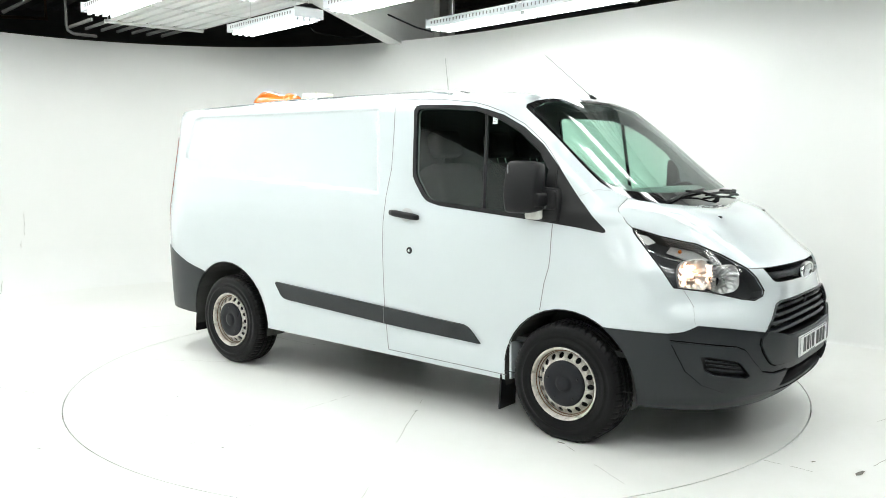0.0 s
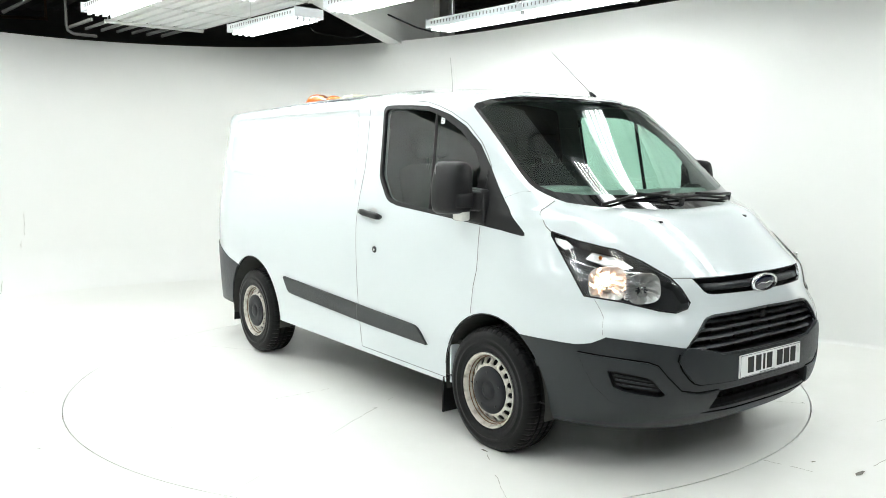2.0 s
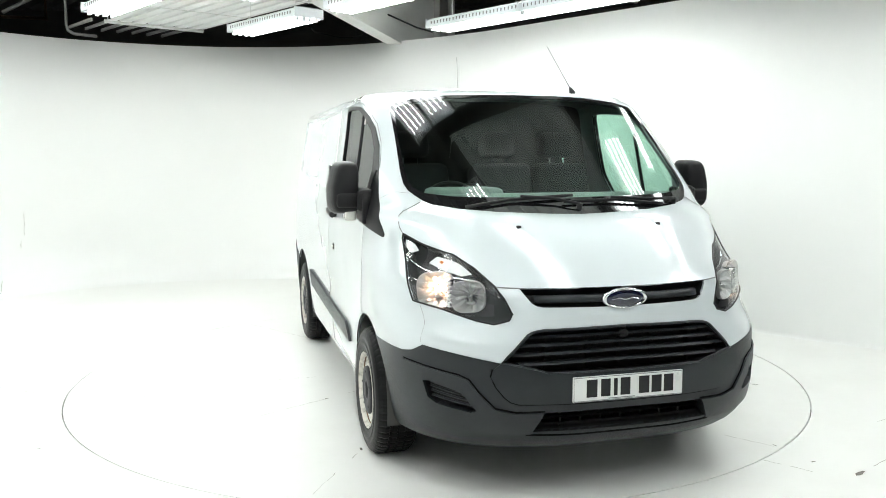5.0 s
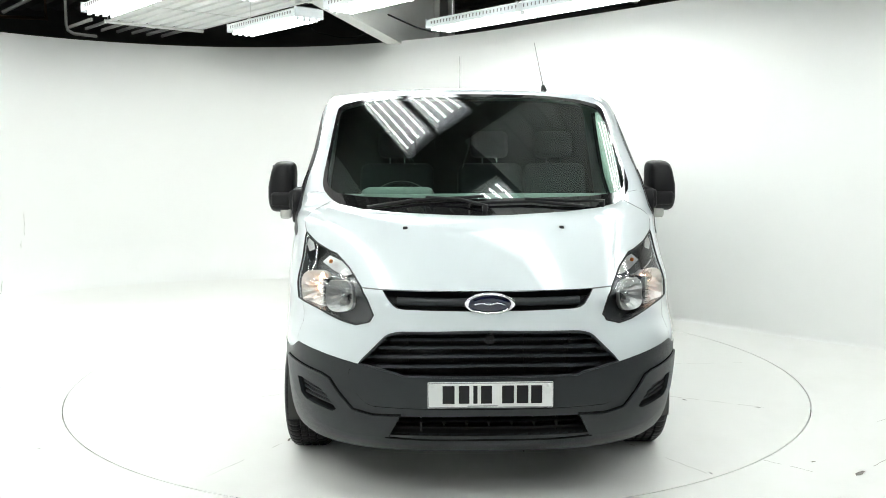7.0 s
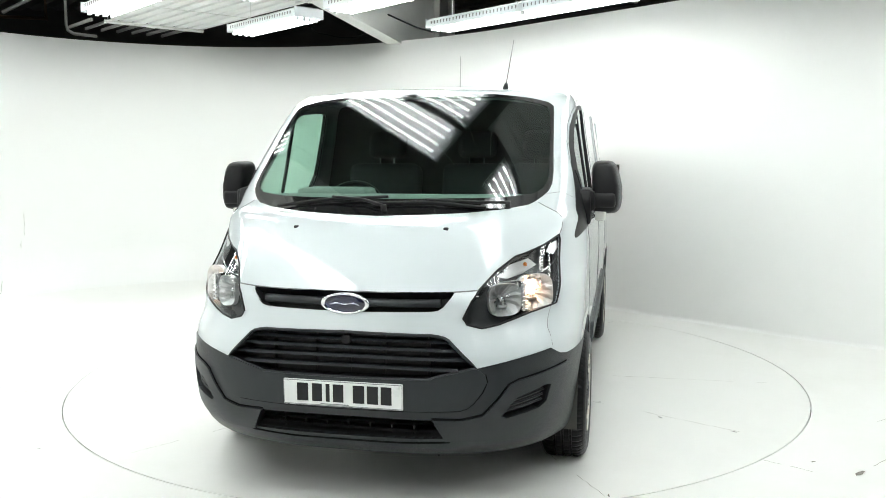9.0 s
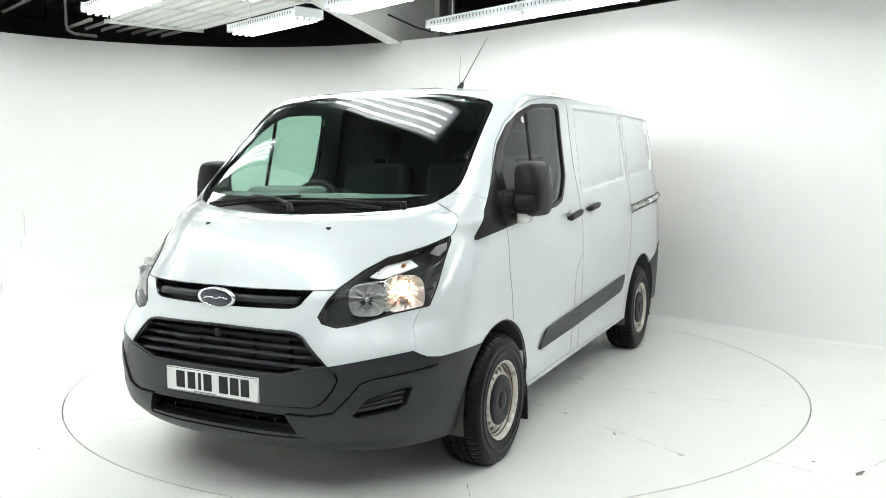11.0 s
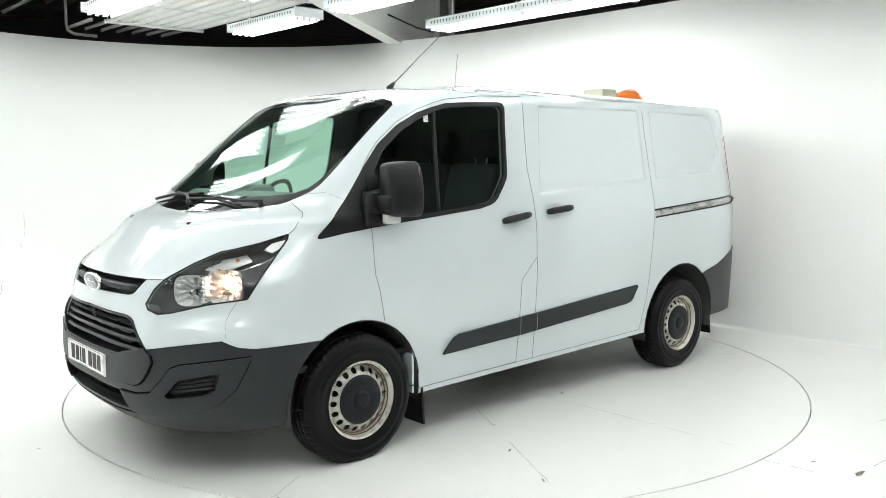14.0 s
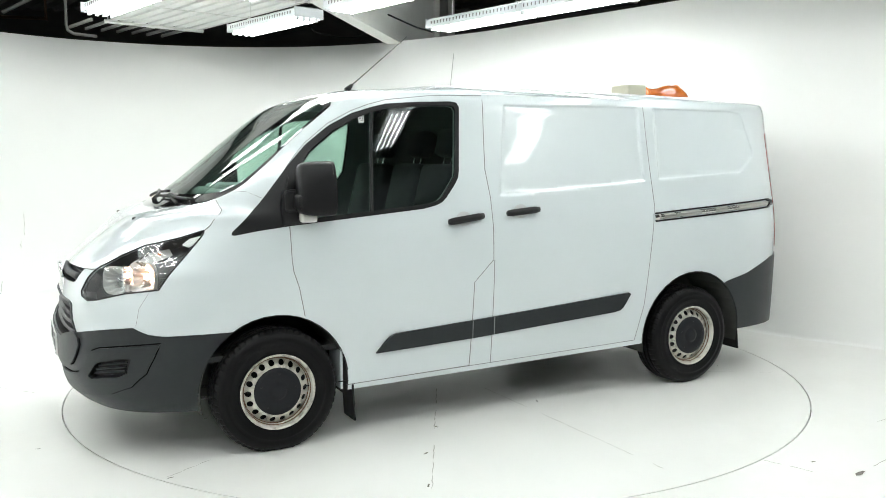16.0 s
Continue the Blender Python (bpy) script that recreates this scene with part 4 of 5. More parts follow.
def build_wheel(van, x, y, z, s):
    """s: 1 on the van's left, -1 on its right; the outer face lies at y."""
    R, W = 0.338, 0.222
    wheel = new("wheel")
    wheel.parent = van
    prof = [(-0.014, 0.200), (-0.006, 0.209), (-0.001, 0.214), (-0.004, 0.222), (0.001, 0.236), (0.004, 0.252), (0.0045, 0.258), (0.0015, 0.261), (0.0015, 0.280), (0.003, 0.283), (-0.001, 0.296), (-0.010, 0.316), (-0.028, R - 0.006), (-0.045, R), (-0.066, R), (-0.069, R - 0.009), (-0.077, R - 0.009),
            (-0.080, R), (-0.106, R), (-0.109, R - 0.009), (-0.117, R - 0.009), (-0.120, R), (-0.146, R), (-0.149, R - 0.009), (-0.157, R - 0.009), (-0.160, R),
            (-0.182, R), (-0.198, R - 0.006), (-0.214, 0.316), (-0.224, 0.292), (-0.226, 0.258), (-0.218, 0.215), (-0.20, 0.198), (-0.02, 0.198)]
    seg = 216
    bm = lathe([(p[0], p[1]) for p in prof], seg, close=True)
    for v in bm.verts:
        r = math.hypot(v.co.x, v.co.z)
        k = int(round((math.atan2(v.co.z, v.co.x) % (2 * math.pi)) / (2 * math.pi) * seg))
        if r > 0.322 and k % 4 == 0:
            f = (r - (0.004 if v.co.y > -0.07 or v.co.y < -0.155 else 0.0015)) / r
            v.co.x *= f
            v.co.z *= f
        if v.co.z < -0.31:                      # the tread flattens on the ground
            v.co.z = max(v.co.z, -z - 0.001)
    m = Matrix.Diagonal((1, s, 1, 1))
    base = Matrix.Translation((x, y, z)) @ m

    def put(name, b, mat, label="", smooth=True, parent=wheel, shrink=1.0):
        b.transform(base @ Matrix.Diagonal((shrink, 1, shrink, 1)))
        if s < 0:
            bmesh.ops.reverse_faces(b, faces=b.faces)
        return part(name, b, mat, parent, label, smooth)
    tyre = put("tyre", bm, M_TYRE, "black worn rubber tyre")
    for p in tyre.data.polygons:
        c = sum((tyre.data.vertices[i].co for i in p.vertices), Vector()) / len(p.vertices)
        p.use_smooth = math.hypot(c.x - x, c.z - z) < 0.318
    bm = lathe([(-0.012, 0.214), (-0.002, 0.220), (0.0, 0.216), (-0.004, 0.209), (-0.016, 0.203), (-0.030, 0.199), (-0.040, 0.194), (-0.052, 0.190), (-0.058, 0.186)], 64)
    bm.faces.ensure_lookup_table()
    bmesh.ops.delete(bm, geom=[f for f in bm.faces if len(f.verts) > 10], context="FACES_ONLY")
    # the disc, pierced by a ring of round holes
    rings = []
    for r, n in ((0.192, 80), (0.136, 64)):
        vs = [bm.verts.new((r * math.cos(2 * math.pi * k / n), 0, r * math.sin(2 * math.pi * k / n))) for k in range(n)]
        rings.append([bm.edges.new((vs[k], vs[(k + 1) % n])) for k in range(n)])
    holes = []
    for h in range(18):
        a = 2 * math.pi * h / 18
        cx, cz = 0.167 * math.cos(a), 0.167 * math.sin(a)
        vs = [bm.verts.new((cx + 0.0175 * math.cos(2 * math.pi * k / 10), 0, cz + 0.0175 * math.sin(2 * math.pi * k / 10))) for k in range(10)]
        rings.append([bm.edges.new((vs[k], vs[(k + 1) % 10])) for k in range(10)])
        holes.append(rings[-1])
    disc = bmesh.ops.triangle_fill(bm, use_beauty=True, edges=[e for g in rings for e in g])
    rim_edges = [e for g in holes for e in g]
    ext = bmesh.ops.extrude_edge_only(bm, edges=rim_edges)
    for g in ext["geom"]:
        if isinstance(g, bmesh.types.BMVert):
            g.co.y -= 0.008
    for v in bm.verts:
        r = math.hypot(v.co.x, v.co.z)
        if r < 0.1925:                          # the pierced face dishes: high in its middle
            v.co.y += -0.050 + 0.030 * max(0.0, min(1.0, (0.192 - r) / 0.042))
    bmesh.ops.recalc_face_normals(bm, faces=bm.faces)
    put("rim", bm, M_STEEL, "cream painted steel rim with rust marks", smooth=False, shrink=0.93)
    for r, y0, w in ((0.1985, -0.027, 0.0035), (0.1925, -0.047, 0.004)):
        ring = [(r * math.cos(2 * math.pi * k / 48), y0, r * math.sin(2 * math.pi * k / 48)) for k in range(49)]
        put("rust_seam", tube(ring, w, 6), M_RUST, "brown rusty seam of the rim", shrink=0.93)
    put("rim_well", lathe([(-0.2, 0.21), (-0.075, 0.19), (-0.075, 0.02)], 40), M_BLACK, shrink=0.93)
    bm = lathe([(-0.045, 0.138), (-0.016, 0.138), (-0.009, 0.134), (-0.006, 0.118), (-0.003, 0.10), (-0.002, 0.075), (-0.006, 0.060), (-0.006, 0.050), (0.0, 0.045), (0.002, 0.03), (0.002, 0.0)], 48)
    put("hub_cap", bm, M_CAP, "dark plastic hub cap", shrink=0.93)
    for k in range(5):
        a = 2 * math.pi * (k + 0.3) / 5
        put("cap_clip", lathe([(-0.01, 0.006), (0.0, 0.006), (0.001, 0.003), (0.001, 0.0)], 8, pose(0.098 * math.cos(a), -0.0015, 0.098 * math.sin(a))), M_BLACK)
    return wheel


def build_mirror(van, s):
    """The door mirror: housing, glass case rim, arm, clear indicator."""
    mir = new("door_mirror")
    mir.parent = van
    mir["label"] = "large black plastic door mirror with a clear indicator"

    def put(name, b, mat, label="", smooth=True):
        b.transform(Matrix.Diagonal((1, s, 1, 1)))
        if s < 0:
            bmesh.ops.reverse_faces(b, faces=b.faces)
        return part(name, b, mat, mir, label, smooth)
    # housing, lofted from the front skin to the glass side
    bm = bmesh.new()
    rings = []
    for x, k in ((-0.125, 0.62), (-0.135, 0.78), (-0.155, 0.88), (-0.19, 0.94), (-0.24, 0.97), (-0.300, 0.97), (-0.307, 0.94), (-0.30, 0.90), (-0.28, 0.88)):
        ring = []
        cy, cz = 1.078 + 0.10 * (-0.23 - x) * 0.5, 1.402
        n = 40
        for i in range(n):
            a = 2 * math.pi * i / n
            e = 0.42
            dy = 0.082 * k * math.copysign(abs(math.cos(a)) ** e, math.cos(a))
            dz = (0.142 if math.sin(a) > 0 else 0.148) * (k * 0.55 + 0.45) * math.copysign(abs(math.sin(a)) ** e, math.sin(a))
            dy += 0.05 * dz if dz < 0 else -0.04 * dz
            if math.cos(a) > 0:                               # the outer edge leans in towards the top
                dy -= 0.17 * max(0.0, dz + 0.03)
            ring.append(bm.verts.new((x, cy + dy, cz + dz)))
        rings.append(ring)
    for a, b in zip(rings, rings[1:]):
        for i in range(len(a)):
            j = (i + 1) % len(a)
            bm.faces.new((a[i], a[j], b[j], b[i]))
    bm.faces.new(rings[0][::-1])
    bmesh.ops.recalc_face_normals(bm, faces=bm.faces)
    put("housing", bm, M_MIRROR)
    put("mirror_glass", box(-0.292, -0.287, 1.03, 1.14, 1.285, 1.52, 0.002), M_CHROME, smooth=False)
    # arm: from the sail to a bracket round the housing's foot
    bm = bmesh.new()
    add_box(bm, -0.245, -0.112, 0.93, 1.125, 1.292, 1.372, 0.018)
    put("bracket", bm, M_MIRROR)
    bm = bmesh.new()
    add_box(bm, -0.20, -0.07, 0.90, 1.02, 1.275, 1.385, 0.02)
    put("arm", bm, M_MIRROR)
    bm = prism([(-0.215, 1.215), (-0.06, 1.205), (-0.055, 1.33), (-0.075, 1.39), (-0.20, 1.40)], 0.93, 1.0, bevel=0.014)
    put("foot", bm, M_MIRROR)
    bm = box(-0.225, -0.135, 1.018, 1.078, 1.222, 1.286, 0.014)
    put("indicator", bm, M_INDICATOR, "clear indicator lens")
    put("indicator_reflector", box(-0.205, -0.15, 1.028, 1.064, 1.238, 1.278, 0.004), M_CHROME, smooth=False)
    return mir


def build_headlight(van, bm, tree, index, s):
    way = Vector((HEAD_WAY[0], HEAD_WAY[1] * s, HEAD_WAY[2]))
    lamp = part("headlight", take(bm, index, -0.001, 0.01), M_LENS, van, "clear headlight with a lit warm bulb in a black bezel", smooth=True)
    lamp.visible_shadow = False
    part("bezel", take(bm, index, -0.085, -0.078), M_BEZEL, lamp, smooth=True)
    outline = [(x, y * s, z) for x, y, z in HEAD]
    rim = drop_on(tree, outline, way, 0.0, closed=True)
    part("seal", tube(rim, 0.0045, 6), M_BLACK, lamp)

    def aim(c, turn_out, tilt=0):
        # the y axis of the lathe turned to look ahead
        fwd = Vector((math.cos(turn_out), math.sin(turn_out) * s, tilt)).normalized()
        q = Vector((0, 1, 0)).rotation_difference(fwd).to_matrix().to_4x4()
        return Matrix.Translation(c) @ q
    for name, c, r, lit in (("main_reflector", (0.738, 0.664 * s, 0.930), 0.080, False), ("dipped_reflector", (0.618, 0.782 * s, 0.950), 0.092, True)):
        m = aim(c, 0.62, 0.05)
        prof = [(-0.085, 0.010), (-0.080, 0.024), (-0.068, 0.038), (-0.05, 0.050), (-0.028, 0.064), (0.0, r), (-0.002, r + 0.002), (-0.03, r + 0.001)]
        b = lathe(prof, 24)
        b.faces.ensure_lookup_table()
        bmesh.ops.delete(b, geom=[f for f in b.faces if len(f.verts) > 8], context="FACES_ONLY")
        for v in b.verts:                       # squared outline, fluted bowl
            rr = math.hypot(v.co.x, v.co.z)
            a = math.atan2(v.co.z, v.co.x)
            k = int(round(a / (2 * math.pi) * 24))
            sq = 1.0 / (abs(math.cos(a)) ** 3.2 + abs(math.sin(a)) ** 3.2) ** (1 / 3.2)
            v.co.x *= 1 + (sq - 1) * min(1, rr / 0.07)
            v.co.z *= 1 + (sq - 1) * min(1, rr / 0.07)
            if 0.02 < rr < r - 0.001:
                v.co.y += (0.007 if k % 2 else -0.007) + 0.005 * math.sin(5 * a + 90 * rr)
        b.transform(m @ Matrix.Translation((0, 0.014, 0)) @ Matrix.Diagonal((1.0, 0.72, 0.90, 1)))
        part(name, b, M_REFLECTOR, lamp, smooth=False)
        b = lathe([(-0.048, 0.010), (-0.034, 0.012), (-0.024, 0.014), (-0.014, 0.011), (-0.008, 0.0)], 12, m)
        part("bulb", b, M_BULB if lit else M_CHROME, lamp, "lit warm halogen bulb" if lit else "", smooth=True)
        part("bulb_shield", box(-0.022, 0.022, -0.034, -0.012, -0.040, -0.026, 0.003, m), M_DULL, lamp)
        part("bulb_holder", box(-0.006, 0.006, -0.05, -0.014, -0.040, -0.006, 0.002, m), M_DULL, lamp)
    m = aim((0.700, 0.742 * s, 0.941), 0.62)
    part("divider", box(-0.007, 0.007, -0.05, 0.016, -0.066, 0.066, 0.003, m), M_CHROME, lamp)
    for k in range(7):
        z = -0.056 + 0.0185 * k
        part("divider_rib", box(-0.016, 0.013, 0.010, 0.020, z - 0.0035, z + 0.0035, 0.001, m), M_CHROME, lamp)
    # upper turn signal in its bright tray
    tray = [(0.50, 0.762, 1.095), (0.59, 0.680, 1.070), (0.665, 0.640, 1.025), (0.63, 0.680, 1.012), (0.56, 0.742, 1.030), (0.49, 0.800, 1.065)]
    b = bmesh.new()
    f = b.faces.new([b.verts.new(Vector((x, y * s, z)) + way * 0.022) for x, y, z in tray])
    b.normal_update()
    if f.normal.dot(way) > 0:
        bmesh.ops.reverse_faces(b, faces=b.faces)
    r = bmesh.ops.inset_region(b, faces=list(b.faces), thickness=0.010, depth=-0.012)
    part("indicator_tray", b, M_REFLECTOR, lamp)
    b = bmesh.new()
    bmesh.ops.create_icosphere(b, subdivisions=2, radius=0.010)
    b.transform(Matrix.Translation(Vector((0.535, 0.742 * s, 1.066)) + way * 0.016))
    part("indicator_bulb", b, M_AMBER, lamp, "amber indicator bulb", smooth=True)
    bar = [Vector((x, y * s, z)) + way * 0.018 for x, y, z in ((0.40, 0.875, 1.085), (0.47, 0.850, 1.052), (0.55, 0.795, 1.022), (0.64, 0.718, 1.005), (0.715, 0.640, 1.000))]
    part("chrome_strip", tube(smooth_line(bar, 4), 0.0035, 6), M_CHROME, lamp)
    b = bmesh.new()
    f = b.faces.new([b.verts.new(Vector((x, y * s, z)) + way * 0.012) for x, y, z in ((0.345, 0.872, 1.165), (0.40, 0.842, 1.150), (0.44, 0.830, 1.118), (0.41, 0.862, 1.105), (0.365, 0.880, 1.135))])
    b.normal_update()
    if f.normal.dot(way) > 0:
        bmesh.ops.reverse_faces(b, faces=b.faces)
    bmesh.ops.inset_region(b, faces=list(b.faces), thickness=0.006, depth=-0.008)
    part("side_lamp", b, M_REFLECTOR, lamp)
    return lamp


def width_at(poly, z):
    """Half width of a front outline at height z."""
    best = 0.0
    n = len(poly)
    for i in range(n):
        (y1, z1), (y2, z2) = poly[i], poly[(i + 1) % n]
        if (z1 - z) * (z2 - z) <= 0 and abs(z1 - z2) > 1e-6:
            best = max(best, y1 + (y2 - y1) * (z - z1) / (z2 - z1))
    return best


def slat(z, half, back, depth, height, rise=0.0):
    """A bar that follows the nose at height z, set back from it."""
    bm = bmesh.new()
    pts = [(x, y) for x, y in contour(z) if x > 0 and y <= half + 0.05]
    ys = [half * (k / 14 * 2 - 1) for k in range(15)]
    cx, cy = [p[0] for p in pts], [p[1] for p in pts]
    rings = []
    for y in ys:
        x = float(np.interp(abs(y), cy, cx)) - back
        zz = z - rise * (abs(y) / max(half, 0.01)) ** 2
        rings.append([bm.verts.new(p) for p in ((x, y, zz - height * 0.25), (x - depth * 0.25, y, zz + height / 2), (x - depth, y, zz + height / 2), (x - depth, y, zz - height / 2), (x - depth * 0.25, y, zz - height / 2))])
    for a, b in zip(rings, rings[1:]):
        for k in range(5):
            bm.faces.new((a[k], a[(k + 1) % 5], b[(k + 1) % 5], b[k]))
    bm.faces.new(rings[0])
    bm.faces.new(rings[-1][::-1])
    bmesh.ops.recalc_face_normals(bm, faces=bm.faces)
    return bm


def build_grilles(van, bm, tree):
    g = part("upper_grille", take(bm, 8, -0.055, -0.055), M_BLACK, van, "black upper grille slot", smooth=False)
    part("grille_bar", slat(0.928, 0.405, 0.006, 0.04, 0.034), M_PLASTIC, g, smooth=True)
    g = part("main_grille", take(bm, 9, -0.09, -0.09), M_BLACK, van, "black radiator grille with four bars", smooth=False)
    part("grille_surround", tube(drop_on(tree, front(GRILLE), AHEAD, 0.001, closed=True), 0.007, 6), M_PLASTIC, g, smooth=True)
    for z, r in ((0.770, 0.012), (0.735, 0.016), (0.697, 0.022), (0.655, 0.020)):
        part("grille_bar", slat(z, width_at(GRILLE, z - r * 0.4) - 0.012, 0.012, 0.05, 0.013, r * 0.4), M_PLASTIC, g, smooth=False)
    for y in (-0.36, -0.16, 0.0, 0.16, 0.36):
        part("grille_post", box(0.885, 0.915, y - 0.006, y + 0.006, 0.61, 0.80, 0.002), M_BLACK, g)
    b = lathe([(0.0, 0.024), (0.012, 0.022), (0.016, 0.012), (0.016, 0.0)], 20, Matrix.Translation((0.955, 0, 0.768)) @ pose(0, 0, 0, 0, 0, -90))
    part("emblem_mount", b, M_BLACK, g, smooth=True)
    g = part("lower_grille", take(bm, 11, -0.08, -0.08), M_BLACK, van, "black lower air intake", smooth=False)
    for z in (0.408, 0.372):
        part("grille_bar", slat(z, width_at(LOW, z) - 0.01, 0.02, 0.05, 0.010), M_BLACK, g, smooth=False)
    for y in (-0.3, -0.2, -0.1, 0.0, 0.1, 0.2, 0.3):
        part("grille_post", box(0.89, 0.945, y - 0.004, y + 0.004, 0.345, 0.438), M_BLACK, g)


def build_van():
    van = new("panel_van")
    tagged(van, "white panel van with dark grey plastic bumpers, mouldings and steel wheels", "van")
    plain = skin()
    tree = BVHTree.FromBMesh(plain)
    plain.free()
    bm = van_skin()
    part("body", take(bm, 0, 0, 0.012, lambda r, c: (r == 19 and c.x < -1.328) or (r == 18 and c.x < -2.45)), M_PAINT, van, smooth=True)
    part("bonnet", even_bonnet(take(bm, 17, 0, 0.01)), M_PAINT, van, smooth=True)
    doors = {}
    for s, k in ((1, 14), (-1, 15)):
        doors[s] = part("front_door", take(bm, k, 0, 0.01, lambda r, c: (r == 18 and c.x > -1.197 and k == 14) or (r == 19 and c.x > -1.328 and k == 15)), M_PAINT, van, smooth=True)
    slide = part("sliding_door", take(bm, 16, 0, 0.01, lambda r, c: r == 18 and -2.45 < c.x < -1.336), M_PAINT, van, smooth=True)
    bumper = part("front_bumper", take(bm, 10, 0.003, 0.02), M_PLASTIC, van, "dark grey textured plastic front bumper", smooth=True)
    part("plate_panel", take(bm, 28, 0.015, 0.016), M_PLASTIC, bumper, smooth=True)
    part("rear_bumper", take(bm, 20, 0.006, 0.02), M_PLASTIC, van, "dark grey plastic rear bumper", smooth=True)
    screen = part("windscreen", even_out(take(bm, 3, -0.001), 0), M_GLASS, van, "tinted windscreen with a black border", smooth=True)
    screen.visible_shadow = False
    part("screen_border", even_out(take(bm, 2, 0.0, 0.008), 0), M_GLOSS_BLACK, screen, smooth=True)
    for s, k in ((1, 0), (-1, 1)):
        d = LEFT if s > 0 else RIGHT
        g = part("window_glass", even_out(take(bm, 6 + k, -0.008), 1), M_SIDE_GLASS, doors[s], smooth=True)
        g.visible_shadow = False
        part("window_frame", take(bm, 4 + k, 0.002, 0.02), M_BLACK, doors[s], "black window surround", smooth=True)
        bar = drop_on(tree, side([(-0.613, 1.832), (-0.570, 1.258)], s), d, -0.010)
        part("window_bar", tube(bar, 0.012, 6), M_BLACK, doors[s], smooth=True)
        st = drop_on(tree, side([(-0.548, 1.780), (-0.549, 1.780)], s), d, -0.004)[0]
        lean = Matrix.Translation((0, st.y, st.z)) @ Matrix.Rotation(radians(9.5 * s), 4, "X")
        label = part("sticker", box(st.x - 0.016, st.x + 0.016, -0.0015, 0.0015, -0.026, 0.026, 0.0, lean), M_PLATE, doors[s], "small white window sticker")
        for x0, x1, z0, z1 in ((-0.011, 0.011, 0.006, 0.011), (-0.011, -0.006, -0.006, 0.002), (0.002, 0.011, -0.006, 0.002), (-0.011, 0.004, -0.016, -0.011)):
            part("sticker_bar", box(st.x + x0, st.x + x1, *((0.0015, 0.0025) if s > 0 else (-0.0025, -0.0015)), z0, z1, 0.0, lean), M_DULL, label)
        sail = drop_on(tree, side([(-0.115, 1.490), (-0.094, 1.35), (-0.094, 1.21)], s), d, 0.004)
        part("sail_joint", tube(sail, 0.004, 5), M_BLACK, doors[s])
        m = part("side_moulding", take(bm, 18 + k, 0.016, 0.016), M_PLASTIC, van, "dark grey plastic side moulding", smooth=True)
        xs = (-1.197, -1.345) if s > 0 else (-1.335,)
        for x in xs:
            part("moulding_joint", tube(drop_on(tree, side([(x, 0.605 - (x + 1.197) * 0.07), (x, 0.492 - (x + 1.197) * 0.07)], s), d, 0.016), 0.003, 5), M_GAP, m)
        part("tail_lamp", take(bm, 21 + k, 0.004, 0.01), M_RED, van, "red tall tail lamp", smooth=True)
        build_headlight(van, bm, tree, 12 + k, s)
        # joints between panels
        end = DOOR_END_LEFT if s > 0 else DOOR_END_RIGHT
        part("door_gap", tube(drop_on(tree, side(DOOR_FRONT[1:] + end + DOOR_FOOT[:1], s), d, -0.0008), 0.0026, 6), M_GAP, van)
        for poly in (ARCH_F, ARCH_R):
            ring = [p for p in poly if p[1] > 0.262 - 0.0225 * p[0] + 0.01]
            ring = sorted(ring, key=lambda p: math.atan2(p[1] - 0.33, p[0] - poly[0][0] + 0.42))
            part("arch_lip", tube(drop_on(tree, side(ring, s), d, -0.002), 0.0035, 6), M_BLACK, van, smooth=True)
        part("fog_pod", take(bm, 26 + k, 0.014, 0.015), M_PLASTIC, bumper, smooth=True)
        v = part("fog_vent", take(bm, 24 + k, -0.03, -0.03), M_BLACK, van, "black vent insert with three fins", smooth=False)
        for t in (0.25, 0.5, 0.75):
            a = Vector((1, 0.850 - 0.018 * t, 0.553 - 0.09 * t)) * 1.0
            b = Vector((1, 0.742 - 0.062 * t, 0.529 - 0.09 * t))
            fin = drop_on(tree, [(1, a.y * s, a.z), (1, b.y * s, b.z)], AHEAD, -0.006, 0.02)
            part("fin", tube(fin, 0.0055, 6), M_PLASTIC, v)
        # dark tube round the pod, painting the shade of its groove
        part("groove_shade_line", tube(drop_on(tree, [(1, y * s, z) for y, z in FOG], AHEAD, -0.002, 0.02), 0.0085, 8), M_DEEP, bumper)
        part("bonnet_gap", tube(drop_on(tree, [(1, y * s, z) for y, z in BONNET[7:14]], AHEAD, -0.0008, 0.02), 0.003, 6), M_GAP, van)
        part("bonnet_gap", tube(drop_on(tree, [(1, y * s, z) for y, z in BONNET[1:3]], AHEAD, -0.0004, 0.02), 0.0035, 6), M_GAP, van)
        part("wing_joint", tube(drop_on(tree, side([(0.675, 0.72), (0.655, 0.80), (0.60, 0.885)], s), d, -0.001, 0.02), 0.0016, 5), M_GAP, van)
        part("cowl_joint", tube(drop_on(tree, side([(0.17, 1.378), (0.10, 1.385), (0.03, 1.35)], s), d, -0.001, 0.02), 0.0018, 5), M_GAP, van)
        part("washer_jet", box(0.575, 0.612, 0.370 * s - 0.012, 0.370 * s + 0.012, 1.212, 1.236, 0.006), M_BLACK, van)
        # mud flaps
        part("mud_flap", prism([(-0.452, 0.30), (-0.440, 0.30), (-0.452, 0.088), (-0.464, 0.088)], 0.80 * s, 0.968 * s, bevel=0.003), M_BLACK, van, "black mud flap")
        part("mud_flap", prism([(-3.385, 0.48), (-3.373, 0.48), (-3.410, 0.185), (-3.422, 0.185)], 0.70 * s, 0.955 * s, bevel=0.003), M_BLACK, van, "black mud flap")
        build_wheel(van, -0.012, 1.006 * s, 0.322, s)
